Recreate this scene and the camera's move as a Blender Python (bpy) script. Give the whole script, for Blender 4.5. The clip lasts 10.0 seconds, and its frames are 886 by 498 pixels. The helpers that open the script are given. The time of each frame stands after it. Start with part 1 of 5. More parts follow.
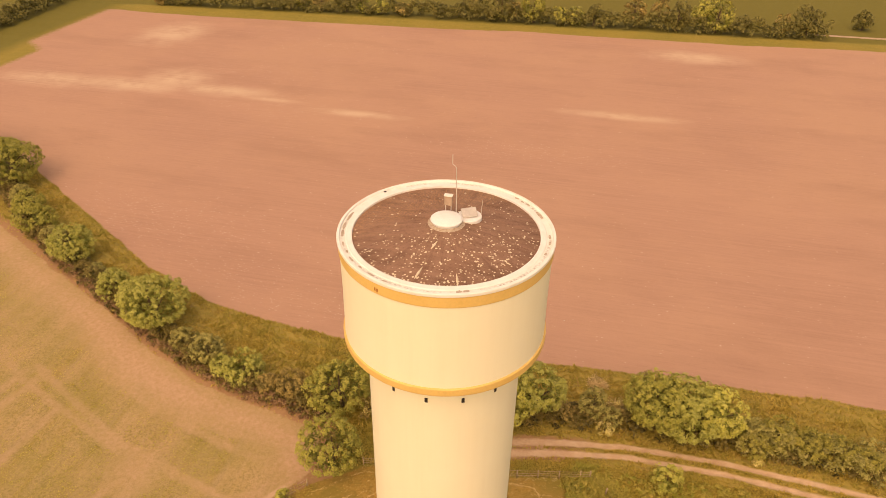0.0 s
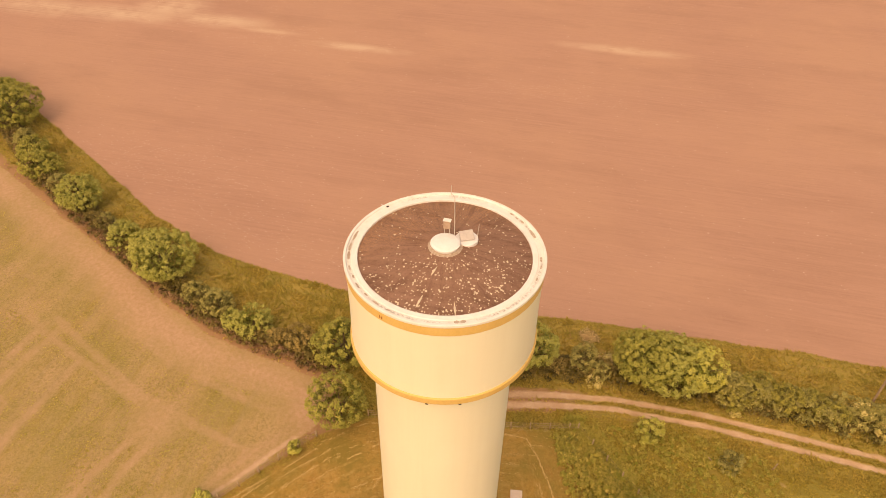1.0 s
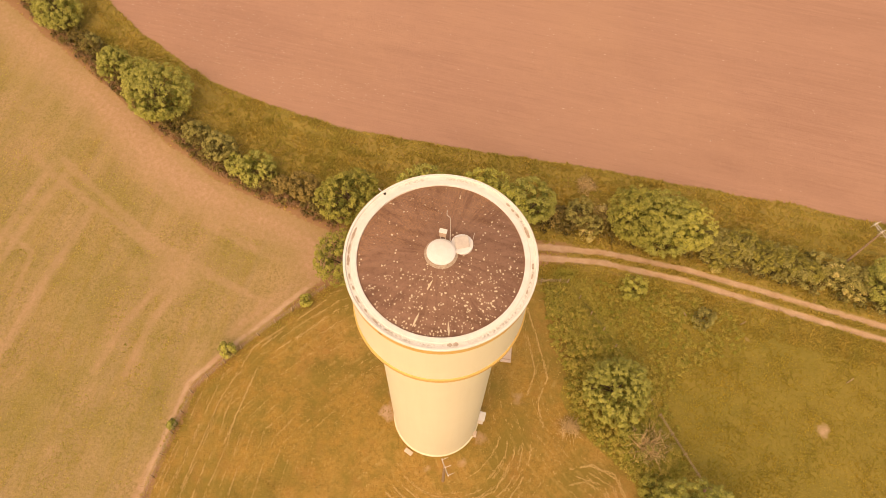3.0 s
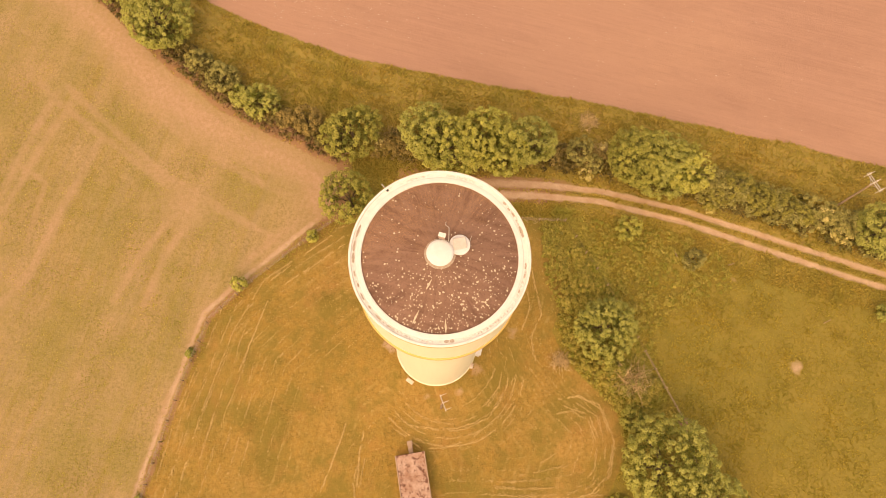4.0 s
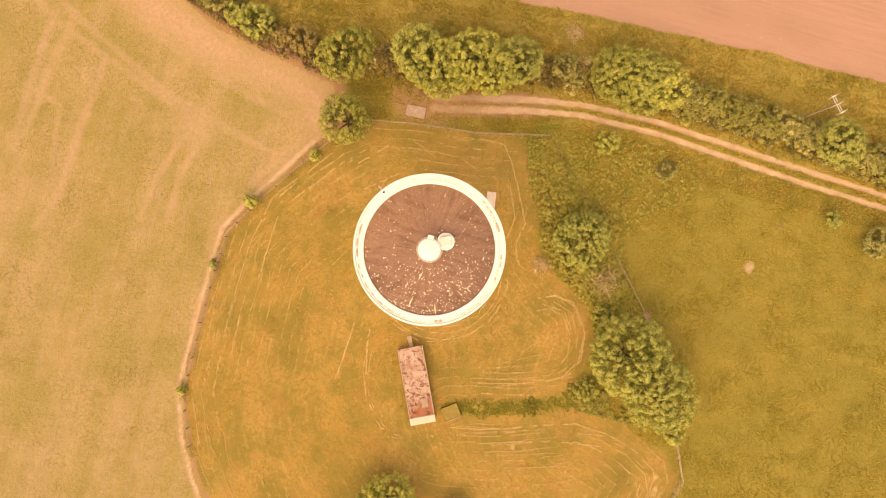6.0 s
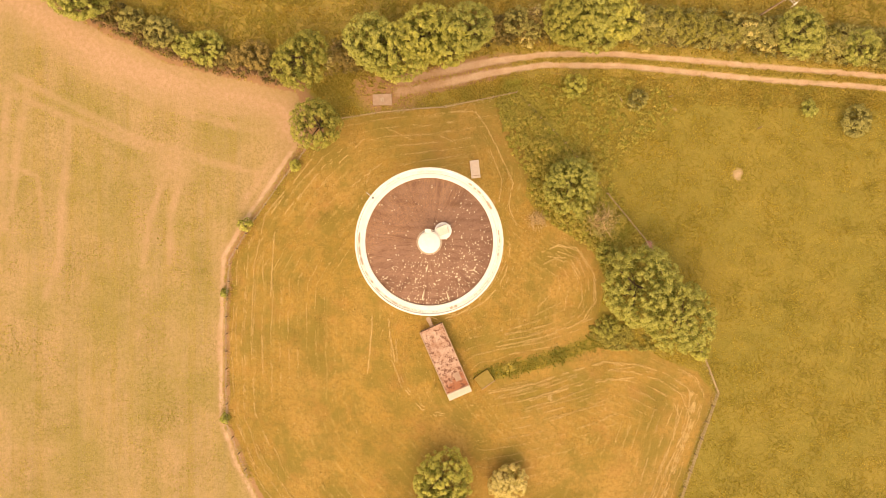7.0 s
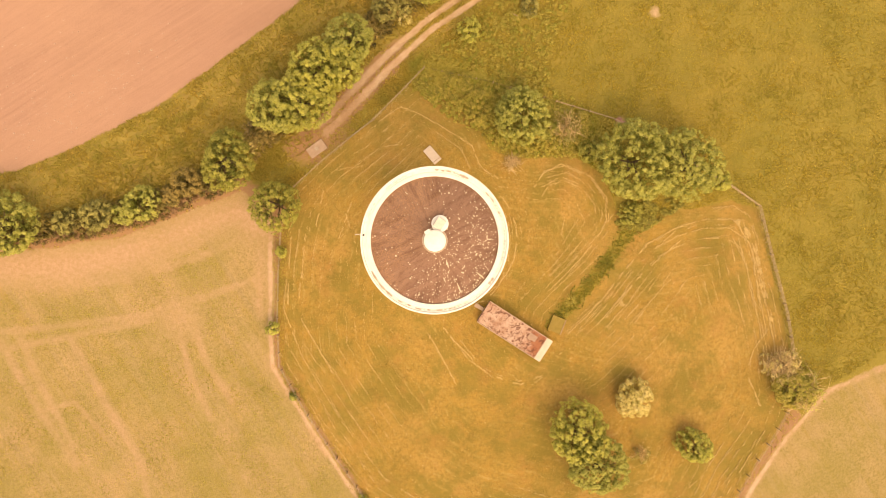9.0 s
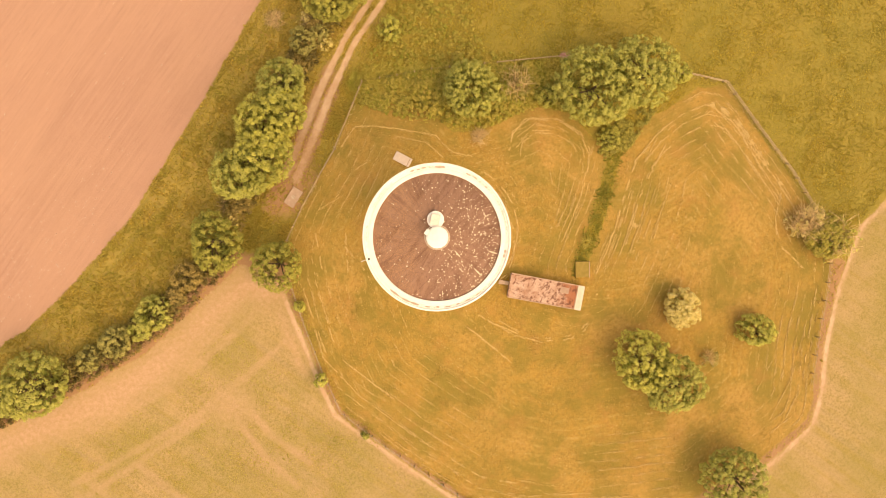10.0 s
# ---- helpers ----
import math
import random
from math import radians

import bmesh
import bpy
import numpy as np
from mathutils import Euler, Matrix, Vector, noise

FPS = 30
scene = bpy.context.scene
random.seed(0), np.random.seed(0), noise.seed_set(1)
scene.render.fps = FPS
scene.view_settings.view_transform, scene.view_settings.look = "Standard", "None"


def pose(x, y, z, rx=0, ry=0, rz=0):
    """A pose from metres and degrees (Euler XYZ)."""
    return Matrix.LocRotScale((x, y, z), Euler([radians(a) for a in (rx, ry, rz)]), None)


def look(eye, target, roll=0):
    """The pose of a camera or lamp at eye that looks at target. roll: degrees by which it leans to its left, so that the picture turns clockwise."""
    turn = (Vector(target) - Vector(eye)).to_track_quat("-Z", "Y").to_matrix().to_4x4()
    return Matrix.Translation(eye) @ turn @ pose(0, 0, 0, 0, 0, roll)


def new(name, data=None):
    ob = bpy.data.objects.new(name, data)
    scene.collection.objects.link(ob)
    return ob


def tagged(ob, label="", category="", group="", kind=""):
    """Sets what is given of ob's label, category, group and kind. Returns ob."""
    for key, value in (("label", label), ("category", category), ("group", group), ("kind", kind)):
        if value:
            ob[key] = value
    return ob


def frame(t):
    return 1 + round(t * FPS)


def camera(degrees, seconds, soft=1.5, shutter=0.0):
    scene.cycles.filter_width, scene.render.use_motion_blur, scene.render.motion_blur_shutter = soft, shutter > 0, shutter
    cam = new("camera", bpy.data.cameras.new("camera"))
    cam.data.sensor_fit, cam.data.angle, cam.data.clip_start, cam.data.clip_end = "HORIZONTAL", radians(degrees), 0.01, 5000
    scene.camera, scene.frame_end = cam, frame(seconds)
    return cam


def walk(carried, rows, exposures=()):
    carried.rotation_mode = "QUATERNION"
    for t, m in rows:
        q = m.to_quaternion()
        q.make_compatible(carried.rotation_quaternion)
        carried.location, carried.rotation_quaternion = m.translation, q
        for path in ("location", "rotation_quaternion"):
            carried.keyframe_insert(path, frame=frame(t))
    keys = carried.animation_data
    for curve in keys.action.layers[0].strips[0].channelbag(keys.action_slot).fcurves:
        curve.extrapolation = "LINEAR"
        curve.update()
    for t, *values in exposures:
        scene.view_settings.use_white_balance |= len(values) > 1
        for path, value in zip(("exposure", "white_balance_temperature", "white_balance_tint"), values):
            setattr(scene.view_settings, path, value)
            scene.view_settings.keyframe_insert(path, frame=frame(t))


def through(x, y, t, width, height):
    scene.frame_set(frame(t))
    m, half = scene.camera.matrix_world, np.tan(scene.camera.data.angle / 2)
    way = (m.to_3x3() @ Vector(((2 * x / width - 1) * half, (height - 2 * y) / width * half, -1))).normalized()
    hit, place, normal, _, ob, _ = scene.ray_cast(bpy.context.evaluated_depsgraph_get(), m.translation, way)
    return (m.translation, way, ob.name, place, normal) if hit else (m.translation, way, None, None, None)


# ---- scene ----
import functools

cam = camera(63.72, 10.0, soft=0.55)
PATH = [
    (0.0, 8.250, -35.371, 65.785, 57.076, -0.713, 13.884),
    (0.5, 8.221, -35.304, 69.514, 53.628, -0.737, 13.901),
    (1.0, 7.816, -33.736, 73.446, 49.501, -0.785, 13.956),
    (1.5, 7.100, -30.454, 76.560, 44.038, -0.794, 14.125),
    (2.0, 6.338, -27.001, 79.964, 37.986, -0.815, 14.236),
    (2.5, 5.516, -23.630, 83.068, 32.284, -0.872, 14.471),
    (3.0, 4.737, -20.051, 86.343, 26.384, -0.858, 14.699),
    (4.5, 2.430, -9.871, 95.612, 11.593, -0.858, 16.397),
    (5.0, 1.747, -6.484, 98.951, 7.424, -0.838, 17.199),
    (5.5, 1.048, -3.310, 102.072, 3.818, -0.844, 17.405),
    (7.0, 0.025, 1.787, 106.091, -2.213, -1.034, 1.424),
    (7.5, 0.014, 1.775, 106.119, -2.196, -1.177, -5.490),
    (8.0, 0.010, 1.764, 106.138, -2.125, -1.298, -13.538),
    (8.5, -0.008, 1.741, 106.142, -2.093, -1.390, -21.611),
    (9.0, -0.046, 1.703, 106.117, -1.988, -1.534, -32.278),
    (9.5, -0.070, 1.659, 106.062, -1.854, -1.663, -42.944),
    (10.0, -0.089, 1.618, 105.999, -1.747, -1.737, -54.494),
]
KELVIN = 11000
walk(cam, [(t, pose(x, y, z, rx, ry, rz)) for t, x, y, z, rx, ry, rz in PATH],
     exposures=[(t, stops, KELVIN, tint) for t, stops, tint in ((0.0, 0.29, 26), (2.5, 0.28, 25.5), (4.5, 0.56, 23.5), (5.5, 0.69, 21.5), (7.0, 0.76, 19), (10.0, 0.76, 16.5))])

# ---- light: bright overcast, soft sun from the south ----
world = bpy.data.worlds.new("overcast_sky")
world.use_nodes = True
scene.world = world
wn, wl = world.node_tree.nodes, world.node_tree.links
sky = wn.new("ShaderNodeTexSky")
sky.sky_type, sky.sun_disc = "NISHITA", False
sky.sun_elevation, sky.sun_rotation = radians(54), radians(190)
sky.dust_density, sky.air_density, sky.ozone_density = 3.0, 1.0, 1.0
wl.new(sky.outputs["Color"], wn["Background"].inputs["Color"])
wn["Background"].inputs["Strength"].default_value = 0.145
sun = new("sun", bpy.data.lights.new("sun", "SUN"))
sun.data.energy, sun.data.angle, sun.data.color = 1.5, radians(115), (1.0, 0.90, 0.76)
sun.matrix_world = look((-8, -44, 62), (0, 0, 0))

# ---- material helpers ----


class Nodes:
    """Short forms for building a node material."""

    def __init__(self, name, rough=0.9, metallic=0.0):
        self.m = bpy.data.materials.new(name)
        self.m.use_nodes = True
        self.t = self.m.node_tree
        self.n, self.l = self.t.nodes, self.t.links
        self.b = self.n["Principled BSDF"]
        self.b.inputs["Roughness"].default_value = rough
        self.b.inputs["Metallic"].default_value = metallic
        self.b.inputs["Specular IOR Level"].default_value = 0.25

    def put(self, sock, v):
        if isinstance(v, bpy.types.NodeSocket):
            self.l.new(v, sock)
        elif isinstance(v, tuple) and len(v) == 3:
            sock.default_value = (*v, 1.0)
        else:
            sock.default_value = v

    def where(self, scale=(1, 1, 1), turn=0.0):
        g = self.n.new("ShaderNodeNewGeometry")
        mp = self.n.new("ShaderNodeMapping")
        mp.inputs["Scale"].default_value = scale
        mp.inputs["Rotation"].default_value = (0, 0, turn)
        self.l.new(g.outputs["Position"], mp.inputs["Vector"])
        return mp.outputs["Vector"]

    def noise(self, scale, detail=3.0, rough=0.55, vec=None):
        k = self.n.new("ShaderNodeTexNoise")
        k.inputs["Scale"].default_value, k.inputs["Detail"].default_value = scale, detail
        k.inputs["Roughness"].default_value = rough
        self.l.new(vec or self.where(), k.inputs["Vector"])
        return k.outputs["Fac"]

    def span(self, v, a, b, lo=0.0, hi=1.0):
        k = self.n.new("ShaderNodeMapRange")
        self.put(k.inputs["Value"], v)
        for key, x in (("From Min", a), ("From Max", b), ("To Min", lo), ("To Max", hi)):
            k.inputs[key].default_value = x
        return k.outputs["Result"]

    def math(self, op, a, b=0.0):
        k = self.n.new("ShaderNodeMath")
        k.operation = op
        self.put(k.inputs[0], a)
        self.put(k.inputs[1], b)
        return k.outputs[0]

    def mix(self, f, a, b, kind="MIX"):
        k = self.n.new("ShaderNodeMix")
        k.data_type, k.blend_type = "RGBA", kind
        self.put(k.inputs[0], f)
        self.put(k.inputs[6], a)
        self.put(k.inputs[7], b)
        return k.outputs[2]

    def attr(self, name):
        k = self.n.new("ShaderNodeAttribute")
        k.attribute_name = name
        return k.outputs["Fac"]

    def island(self):
        return self.n.new("ShaderNodeNewGeometry").outputs["Random Per Island"]

    def random(self):
        return self.n.new("ShaderNodeObjectInfo").outputs["Random"]

    def bump(self, h, strength, distance):
        k = self.n.new("ShaderNodeBump")
        k.inputs["Strength"].default_value, k.inputs["Distance"].default_value = strength, distance
        self.l.new(h, k.inputs["Height"])
        self.l.new(k.outputs["Normal"], self.b.inputs["Normal"])

    def done(self, colour):
        self.put(self.b.inputs["Base Color"], colour)
        return self.m


def ground_material():
    k = Nodes("ground_cover", 0.95)
    edge = k.math("MULTIPLY", k.math("SUBTRACT", k.noise(1.6, 4), 0.5), 0.7)

    def zone(name, a=0.38, b=0.62):
        return k.span(k.math("ADD", k.attr(name), edge), a, b)
    fine, mid, broad = k.noise(3.2, 4, 0.65), k.noise(0.55, 4, 0.6), k.noise(0.07, 3)
    grain = k.noise(9.0, 3, 0.7)
    # rough grass
    grass = k.mix(k.span(mid, 0.32, 0.70), (0.225, 0.180, 0.034), (0.285, 0.215, 0.046))
    grass = k.mix(k.span(broad, 0.40, 0.62, 0, 0.6), grass, (0.315, 0.222, 0.048))
    grass = k.mix(k.span(k.noise(1.5, 5, 0.72), 0.48, 0.66, 0, 0.28), grass, (0.150, 0.122, 0.022))
    grass = k.mix(k.span(k.noise(2.6, 4, 0.7, k.where((1, 1, 1), 0.4)), 0.54, 0.70, 0, 0.4), grass, (0.400, 0.300, 0.080))
    # drier, browner grass on the field margin
    streak = k.noise(1.0, 4, 0.65, k.where((0.35, 1.5, 1.0), radians(14)))
    dry = k.mix(k.span(streak, 0.34, 0.66), (0.275, 0.208, 0.046), (0.400, 0.280, 0.072))
    dry = k.mix(k.span(fine, 0.48, 0.80, 0, 0.35), dry, (0.165, 0.128, 0.032))
    comb = k.math("SINE", k.math("ADD", k.math("MULTIPLY", k.attr("margin"), 4.2), k.math("MULTIPLY", k.noise(0.25, 3), 9.0)))
    dry = k.mix(k.math("MULTIPLY", k.span(comb, -0.2, 0.9), k.span(k.noise(0.3, 3, 0.6), 0.38, 0.62, 0, 0.45)), dry, (0.155, 0.135, 0.030))
    dry = k.mix(k.span(k.noise(0.9, 5, 0.75), 0.50, 0.66, 0, 0.55), dry, (0.300, 0.170, 0.062))
    colour = k.mix(zone("dry", 0.3, 0.7), grass, dry)
    colour = k.mix(zone("bank", 0.3, 0.7), colour, k.mix(fine, (0.290, 0.155, 0.072), (0.420, 0.240, 0.122)))
    colour = k.mix(k.span(k.attr("green"), 0.2, 0.9), colour, k.mix(mid, (0.135, 0.120, 0.022), (0.190, 0.150, 0.030)))
    # mown grass
    mown = k.mix(k.span(mid, 0.34, 0.66), (0.400, 0.224, 0.050), (0.305, 0.196, 0.043))
    mown = k.mix(k.span(broad, 0.45, 0.62, 0, 0.7), mown, (0.450, 0.258, 0.076))
    mown = k.mix(k.span(k.noise(1.7, 5, 0.72), 0.46, 0.62, 0, 0.62), mown, (0.205, 0.128, 0.024))
    mown = k.mix(k.span(k.noise(2.8, 4, 0.7, k.where((1, 1, 1), 0.5)), 0.52, 0.68, 0, 0.5), mown, (0.520, 0.315, 0.100))
    mown = k.mix(k.span(k.noise(6.0, 4, 0.75), 0.52, 0.70, 0, 0.3), mown, (0.170, 0.112, 0.024))
    mown = k.mix(k.span(grain, 0.52, 0.70, 0, 0.6), mown, (0.560, 0.385, 0.142))
    mown = k.mix(k.span(k.noise(0.16, 4, 0.65), 0.45, 0.60, 0, 0.8), mown, (0.222, 0.164, 0.034))
    mown = k.mix(k.span(k.noise(0.23, 3, 0.6, k.where((1, 1, 1), 1.0)), 0.55, 0.72, 0, 0.45), mown, (0.400, 0.196, 0.062))
    swath = k.math("ADD", k.attr("swath"), k.math("MULTIPLY", k.noise(0.35, 2), 0.9))
    swath = k.math("SINE", k.math("MULTIPLY", swath, 4.76))
    swath = k.math("MULTIPLY", k.span(swath, 0.45, 1.0), k.math("MULTIPLY", k.span(k.noise(0.9, 4, 0.7), 0.44, 0.66), k.span(k.noise(0.09, 3), 0.40, 0.56)))
    mown = k.mix(k.math("MULTIPLY", swath, 0.62), mown, (0.489, 0.328, 0.115))
    colour = k.mix(zone("mown"), colour, mown)
    # thin green crop over pale dry soil
    rows = k.noise(1.0, 4, 0.65, k.where((0.9, 0.03, 1.0), radians(-4)))
    bands = k.noise(1.0, 4, 0.65, k.where((0.34, 0.012, 1.0), radians(-5)))
    crop = k.mix(k.span(mid, 0.34, 0.66), (0.350, 0.236, 0.068), (0.425, 0.278, 0.108))
    crop = k.mix(k.span(rows, 0.36, 0.62, 0, 0.7), crop, (0.400, 0.268, 0.142))
    crop = k.mix(k.span(bands, 0.44, 0.58, 0, 0.7), crop, (0.470, 0.302, 0.150))
    crop = k.mix(k.span(k.noise(0.10, 4, 0.65), 0.42, 0.60, 0, 0.55), crop, (0.262, 0.212, 0.048))
    leafy = k.math("MULTIPLY", k.span(k.noise(2.4, 3, 0.7), 0.46, 0.60), k.span(k.noise(0.13, 4, 0.65), 0.36, 0.58, 0.25, 1.0))
    crop = k.mix(k.math("MULTIPLY", leafy, 0.5), crop, (0.205, 0.168, 0.036))
    crop = k.mix(k.span(grain, 0.48, 0.66, 0, 0.45), crop, (0.175, 0.130, 0.040))
    crop = k.mix(k.span(k.noise(5.0, 3, 0.7), 0.50, 0.72, 0, 0.35), crop, (0.500, 0.340, 0.190))
    bare = k.mix(k.span(k.noise(1.0, 4, 0.7, k.where((1.6, 1.6, 1.0), 0.6)), 0.36, 0.64), (0.510, 0.318, 0.190), (0.425, 0.262, 0.135))
    crop = k.mix(zone("tan", 0.15, 0.95), crop, bare)
    colour = k.mix(zone("crop"), colour, crop)
    # ploughed field: harrow lines along the drilling direction, clods, paler dried patches
    lines = k.noise(1.0, 6, 0.72, k.where((0.050, 1.9, 1.0), radians(-3)))
    wide = k.noise(1.0, 4, 0.6, k.where((0.012, 0.06, 1.0), radians(-3)))
    soil = k.mix(k.span(lines, 0.34, 0.68), (0.395, 0.214, 0.143), (0.472, 0.267, 0.182))
    soil = k.mix(k.span(wide, 0.36, 0.70, 0, 0.7), soil, (0.482, 0.270, 0.182))
    soil = k.mix(k.span(k.noise(0.022, 4, 0.6), 0.44, 0.62, 0, 0.6), soil, (0.495, 0.283, 0.180))
    soil = k.mix(k.span(k.noise(0.045, 4, 0.6, k.where((0.6, 1.6, 1.0), radians(-8))), 0.52, 0.68, 0, 0.4), soil, (0.345, 0.184, 0.122))
    soil = k.mix(k.span(k.noise(1.0, 5, 0.8, k.where((0.25, 3.2, 1.0), radians(-3))), 0.53, 0.70, 0, 0.32), soil, (0.275, 0.140, 0.088))
    soil = k.mix(k.span(k.noise(1.3, 4, 0.75), 0.54, 0.72, 0, 0.35), soil, (0.500, 0.300, 0.200))
    soil = k.mix(k.span(grain, 0.55, 0.85, 0, 0.45), soil, (0.270, 0.135, 0.085))
    chalky = k.math("MULTIPLY", k.attr("chalk"), k.span(k.math("ADD", k.math("MULTIPLY", lines, 0.4), k.math("MULTIPLY", k.noise(0.16, 4, 0.6), 0.6)), 0.26, 0.54))
    soil = k.mix(k.span(chalky, 0.15, 0.95, 0, 0.85), soil, (0.600, 0.410, 0.275))
    colour = k.mix(zone("plough"), colour, soil)
    # wheel ruts and worn earth
    worn = k.mix(k.span(mid, 0.32, 0.72), (0.490, 0.310, 0.182), (0.590, 0.410, 0.262))
    worn = k.mix(k.span(grain, 0.5, 0.8, 0, 0.4), worn, (0.330, 0.180, 0.095))
    colour = k.mix(k.span(k.math("ADD", k.attr("worn"), k.math("MULTIPLY", edge, 0.45)), 0.34, 0.66), colour, worn)
    k.bump(k.math("ADD", fine, k.math("MULTIPLY", grain, 0.8)), 0.45, 0.10)
    return k.done(colour)


def leaf_material(name, a, b, dark, through=0.25):
    k = Nodes(name, 0.55)
    c = k.mix(k.island(), a, b)
    # tone 1 gives the dark colour: painted shade inside foliage, random tone elsewhere
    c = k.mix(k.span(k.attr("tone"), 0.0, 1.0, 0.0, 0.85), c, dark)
    out = k.n["Material Output"]
    tr = k.n.new("ShaderNodeBsdfTranslucent")
    k.l.new(c, tr.inputs["Color"])
    ms = k.n.new("ShaderNodeMixShader")
    ms.inputs["Fac"].default_value = through
    k.l.new(k.b.outputs["BSDF"], ms.inputs[1])
    k.l.new(tr.outputs["BSDF"], ms.inputs[2])
    k.l.new(ms.outputs["Shader"], out.inputs["Surface"])
    return k.done(c)


def plain(name, a, b, rough=0.85, scale=2.0, metallic=0.0, relief=0.02, spots=None):
    """Two tones in patches, with grain and a little relief."""
    k = Nodes(name, rough, metallic)
    c = k.mix(k.span(k.noise(scale, 5, 0.6), 0.35, 0.68), a, b)
    fine = k.noise(scale * 9, 3, 0.6)
    c = k.mix(k.span(fine, 0.35, 0.8, 0, 0.35), c, tuple(v * 0.7 for v in a))
    if spots:
        c = k.mix(k.span(k.noise(scale * 4.5, 5, 0.75), 0.53, 0.60), c, spots)
    k.bump(fine, 0.5, relief)
    return k.done(c)


def painted_concrete():
    """Cream masonry paint with faint run marks and weathering."""
    k = Nodes("cream_painted_concrete", 0.75)
    runs = k.noise(1.0, 4, 0.6, k.where((1.3, 1.3, 0.07)))
    c = k.mix(k.span(runs, 0.42, 0.75), (0.82, 0.76, 0.545), (0.80, 0.735, 0.52))
    c = k.mix(k.span(k.noise(0.35, 4), 0.5, 0.75, 0, 0.5), c, (0.84, 0.785, 0.57))
    k.bump(k.noise(14, 3), 0.3, 0.01)
    return k.done(c)


def turned(k):
    """Radius from the tower's axis, and the angle round it."""
    s = k.n.new("ShaderNodeSeparateXYZ")
    k.l.new(k.where(), s.inputs[0])
    x, y = s.outputs[0], s.outputs[1]
    r = k.math("SQRT", k.math("ADD", k.math("MULTIPLY", x, x), k.math("MULTIPLY", y, y)))
    return r, k.math("ARCTAN2", y, x)


def polar(k, around, out):
    r, a = turned(k)
    c = k.n.new("ShaderNodeCombineXYZ")
    k.l.new(k.math("MULTIPLY", a, around), c.inputs[0])
    k.l.new(k.math("MULTIPLY", r, out), c.inputs[1])
    return c.outputs[0]


def coping():
    """White coping paint with dirt smudged along the gutter."""
    k = Nodes("white_coping_paint", 0.7)
    c = k.mix(k.span(k.noise(1.4, 5), 0.35, 0.68), (0.80, 0.77, 0.68), (0.74, 0.70, 0.60))
    r, a = turned(k)
    band = k.math("SUBTRACT", 1.0, k.span(k.math("ABSOLUTE", k.math("SUBTRACT", r, 6.16)), 0.03, 0.16))
    dirt = k.math("MULTIPLY", k.span(k.noise(1.0, 3, 0.6, polar(k, 2.2, 0.6)), 0.42, 0.55), k.span(k.noise(7.0, 4, 0.7), 0.42, 0.60))
    c = k.mix(k.math("MULTIPLY", k.math("MULTIPLY", band, dirt), 0.8), c, (0.36, 0.30, 0.22))
    k.bump(k.noise(10, 3), 0.4, 0.01)
    return k.done(c)


def tank_roof():
    """Weathered pinkish concrete with dark lichen crusts, and rust-red moss spread from one end."""
    k = Nodes("lichened_brown_concrete", 0.95)
    c = k.mix(k.span(k.noise(0.9, 5, 0.65), 0.36, 0.62), (0.390, 0.215, 0.142), (0.550, 0.380, 0.288))
    c = k.mix(k.span(k.noise(7.0, 4, 0.7), 0.45, 0.70, 0, 0.4), c, (0.380, 0.195, 0.120))
    d = k.n.new("ShaderNodeVectorMath")
    d.operation = "DISTANCE"
    k.l.new(k.where(), d.inputs[0])
    d.inputs[1].default_value = (5.2, -23.4, 1.5)
    red = k.math("ADD", k.span(d.outputs["Value"], 0.6, 4.2, 0.62, 0.0), k.noise(1.1, 5, 0.7))
    c = k.mix(k.span(red, 0.66, 0.90, 0, 0.85), c, (0.330, 0.110, 0.050))
    crust = k.math("MULTIPLY", k.span(k.noise(2.3, 5, 0.72), 0.50, 0.55), k.span(k.noise(0.5, 3), 0.36, 0.50))
    c = k.mix(k.math("MULTIPLY", crust, 0.9), c, (0.150, 0.058, 0.034))
    k.bump(k.noise(8.0, 4), 0.5, 0.03)
    return k.done(c)


def roof_felt():
    k = Nodes("brown_roofing_felt", 0.9)
    strips = k.noise(1.0, 4, 0.6, k.where((0.10, 2.2, 1.0), radians(8)))
    c = k.mix(k.span(strips, 0.35, 0.66), (0.165, 0.084, 0.050), (0.270, 0.146, 0.096))
    c = k.mix(k.span(k.noise(0.35, 3), 0.42, 0.62, 0, 0.6), c, (0.312, 0.172, 0.112))
    c = k.mix(k.span(k.noise(16, 4, 0.75), 0.46, 0.66, 0, 0.5), c, (0.330, 0.180, 0.118))
    c = k.mix(k.span(k.noise(6, 4, 0.7), 0.52, 0.72, 0, 0.6), c, (0.110, 0.055, 0.036))
    s = k.n.new("ShaderNodeSeparateXYZ")
    k.l.new(k.where((1, 1, 1), radians(-35)), s.inputs[0])
    north = s.outputs[1]
    grit = k.math("MULTIPLY", k.span(k.noise(22, 3, 0.7), 0.50, 0.60), k.span(k.math("ADD", north, k.math("MULTIPLY", k.noise(0.5, 3), 3.0)), 1.9, 4.4))
    c = k.mix(k.math("MULTIPLY", grit, 0.8), c, (0.520, 0.270, 0.130))
    rays = k.noise(1.0, 4, 0.7, polar(k, 9.0, 0.30))
    c = k.mix(k.span(rays, 0.51, 0.66, 0, 0.42), c, (0.120, 0.058, 0.038))
    c = k.mix(k.span(rays, 0.46, 0.32, 0, 0.35), c, (0.330, 0.190, 0.135))
    k.bump(k.noise(9, 4), 0.6, 0.02)
    return k.done(c)


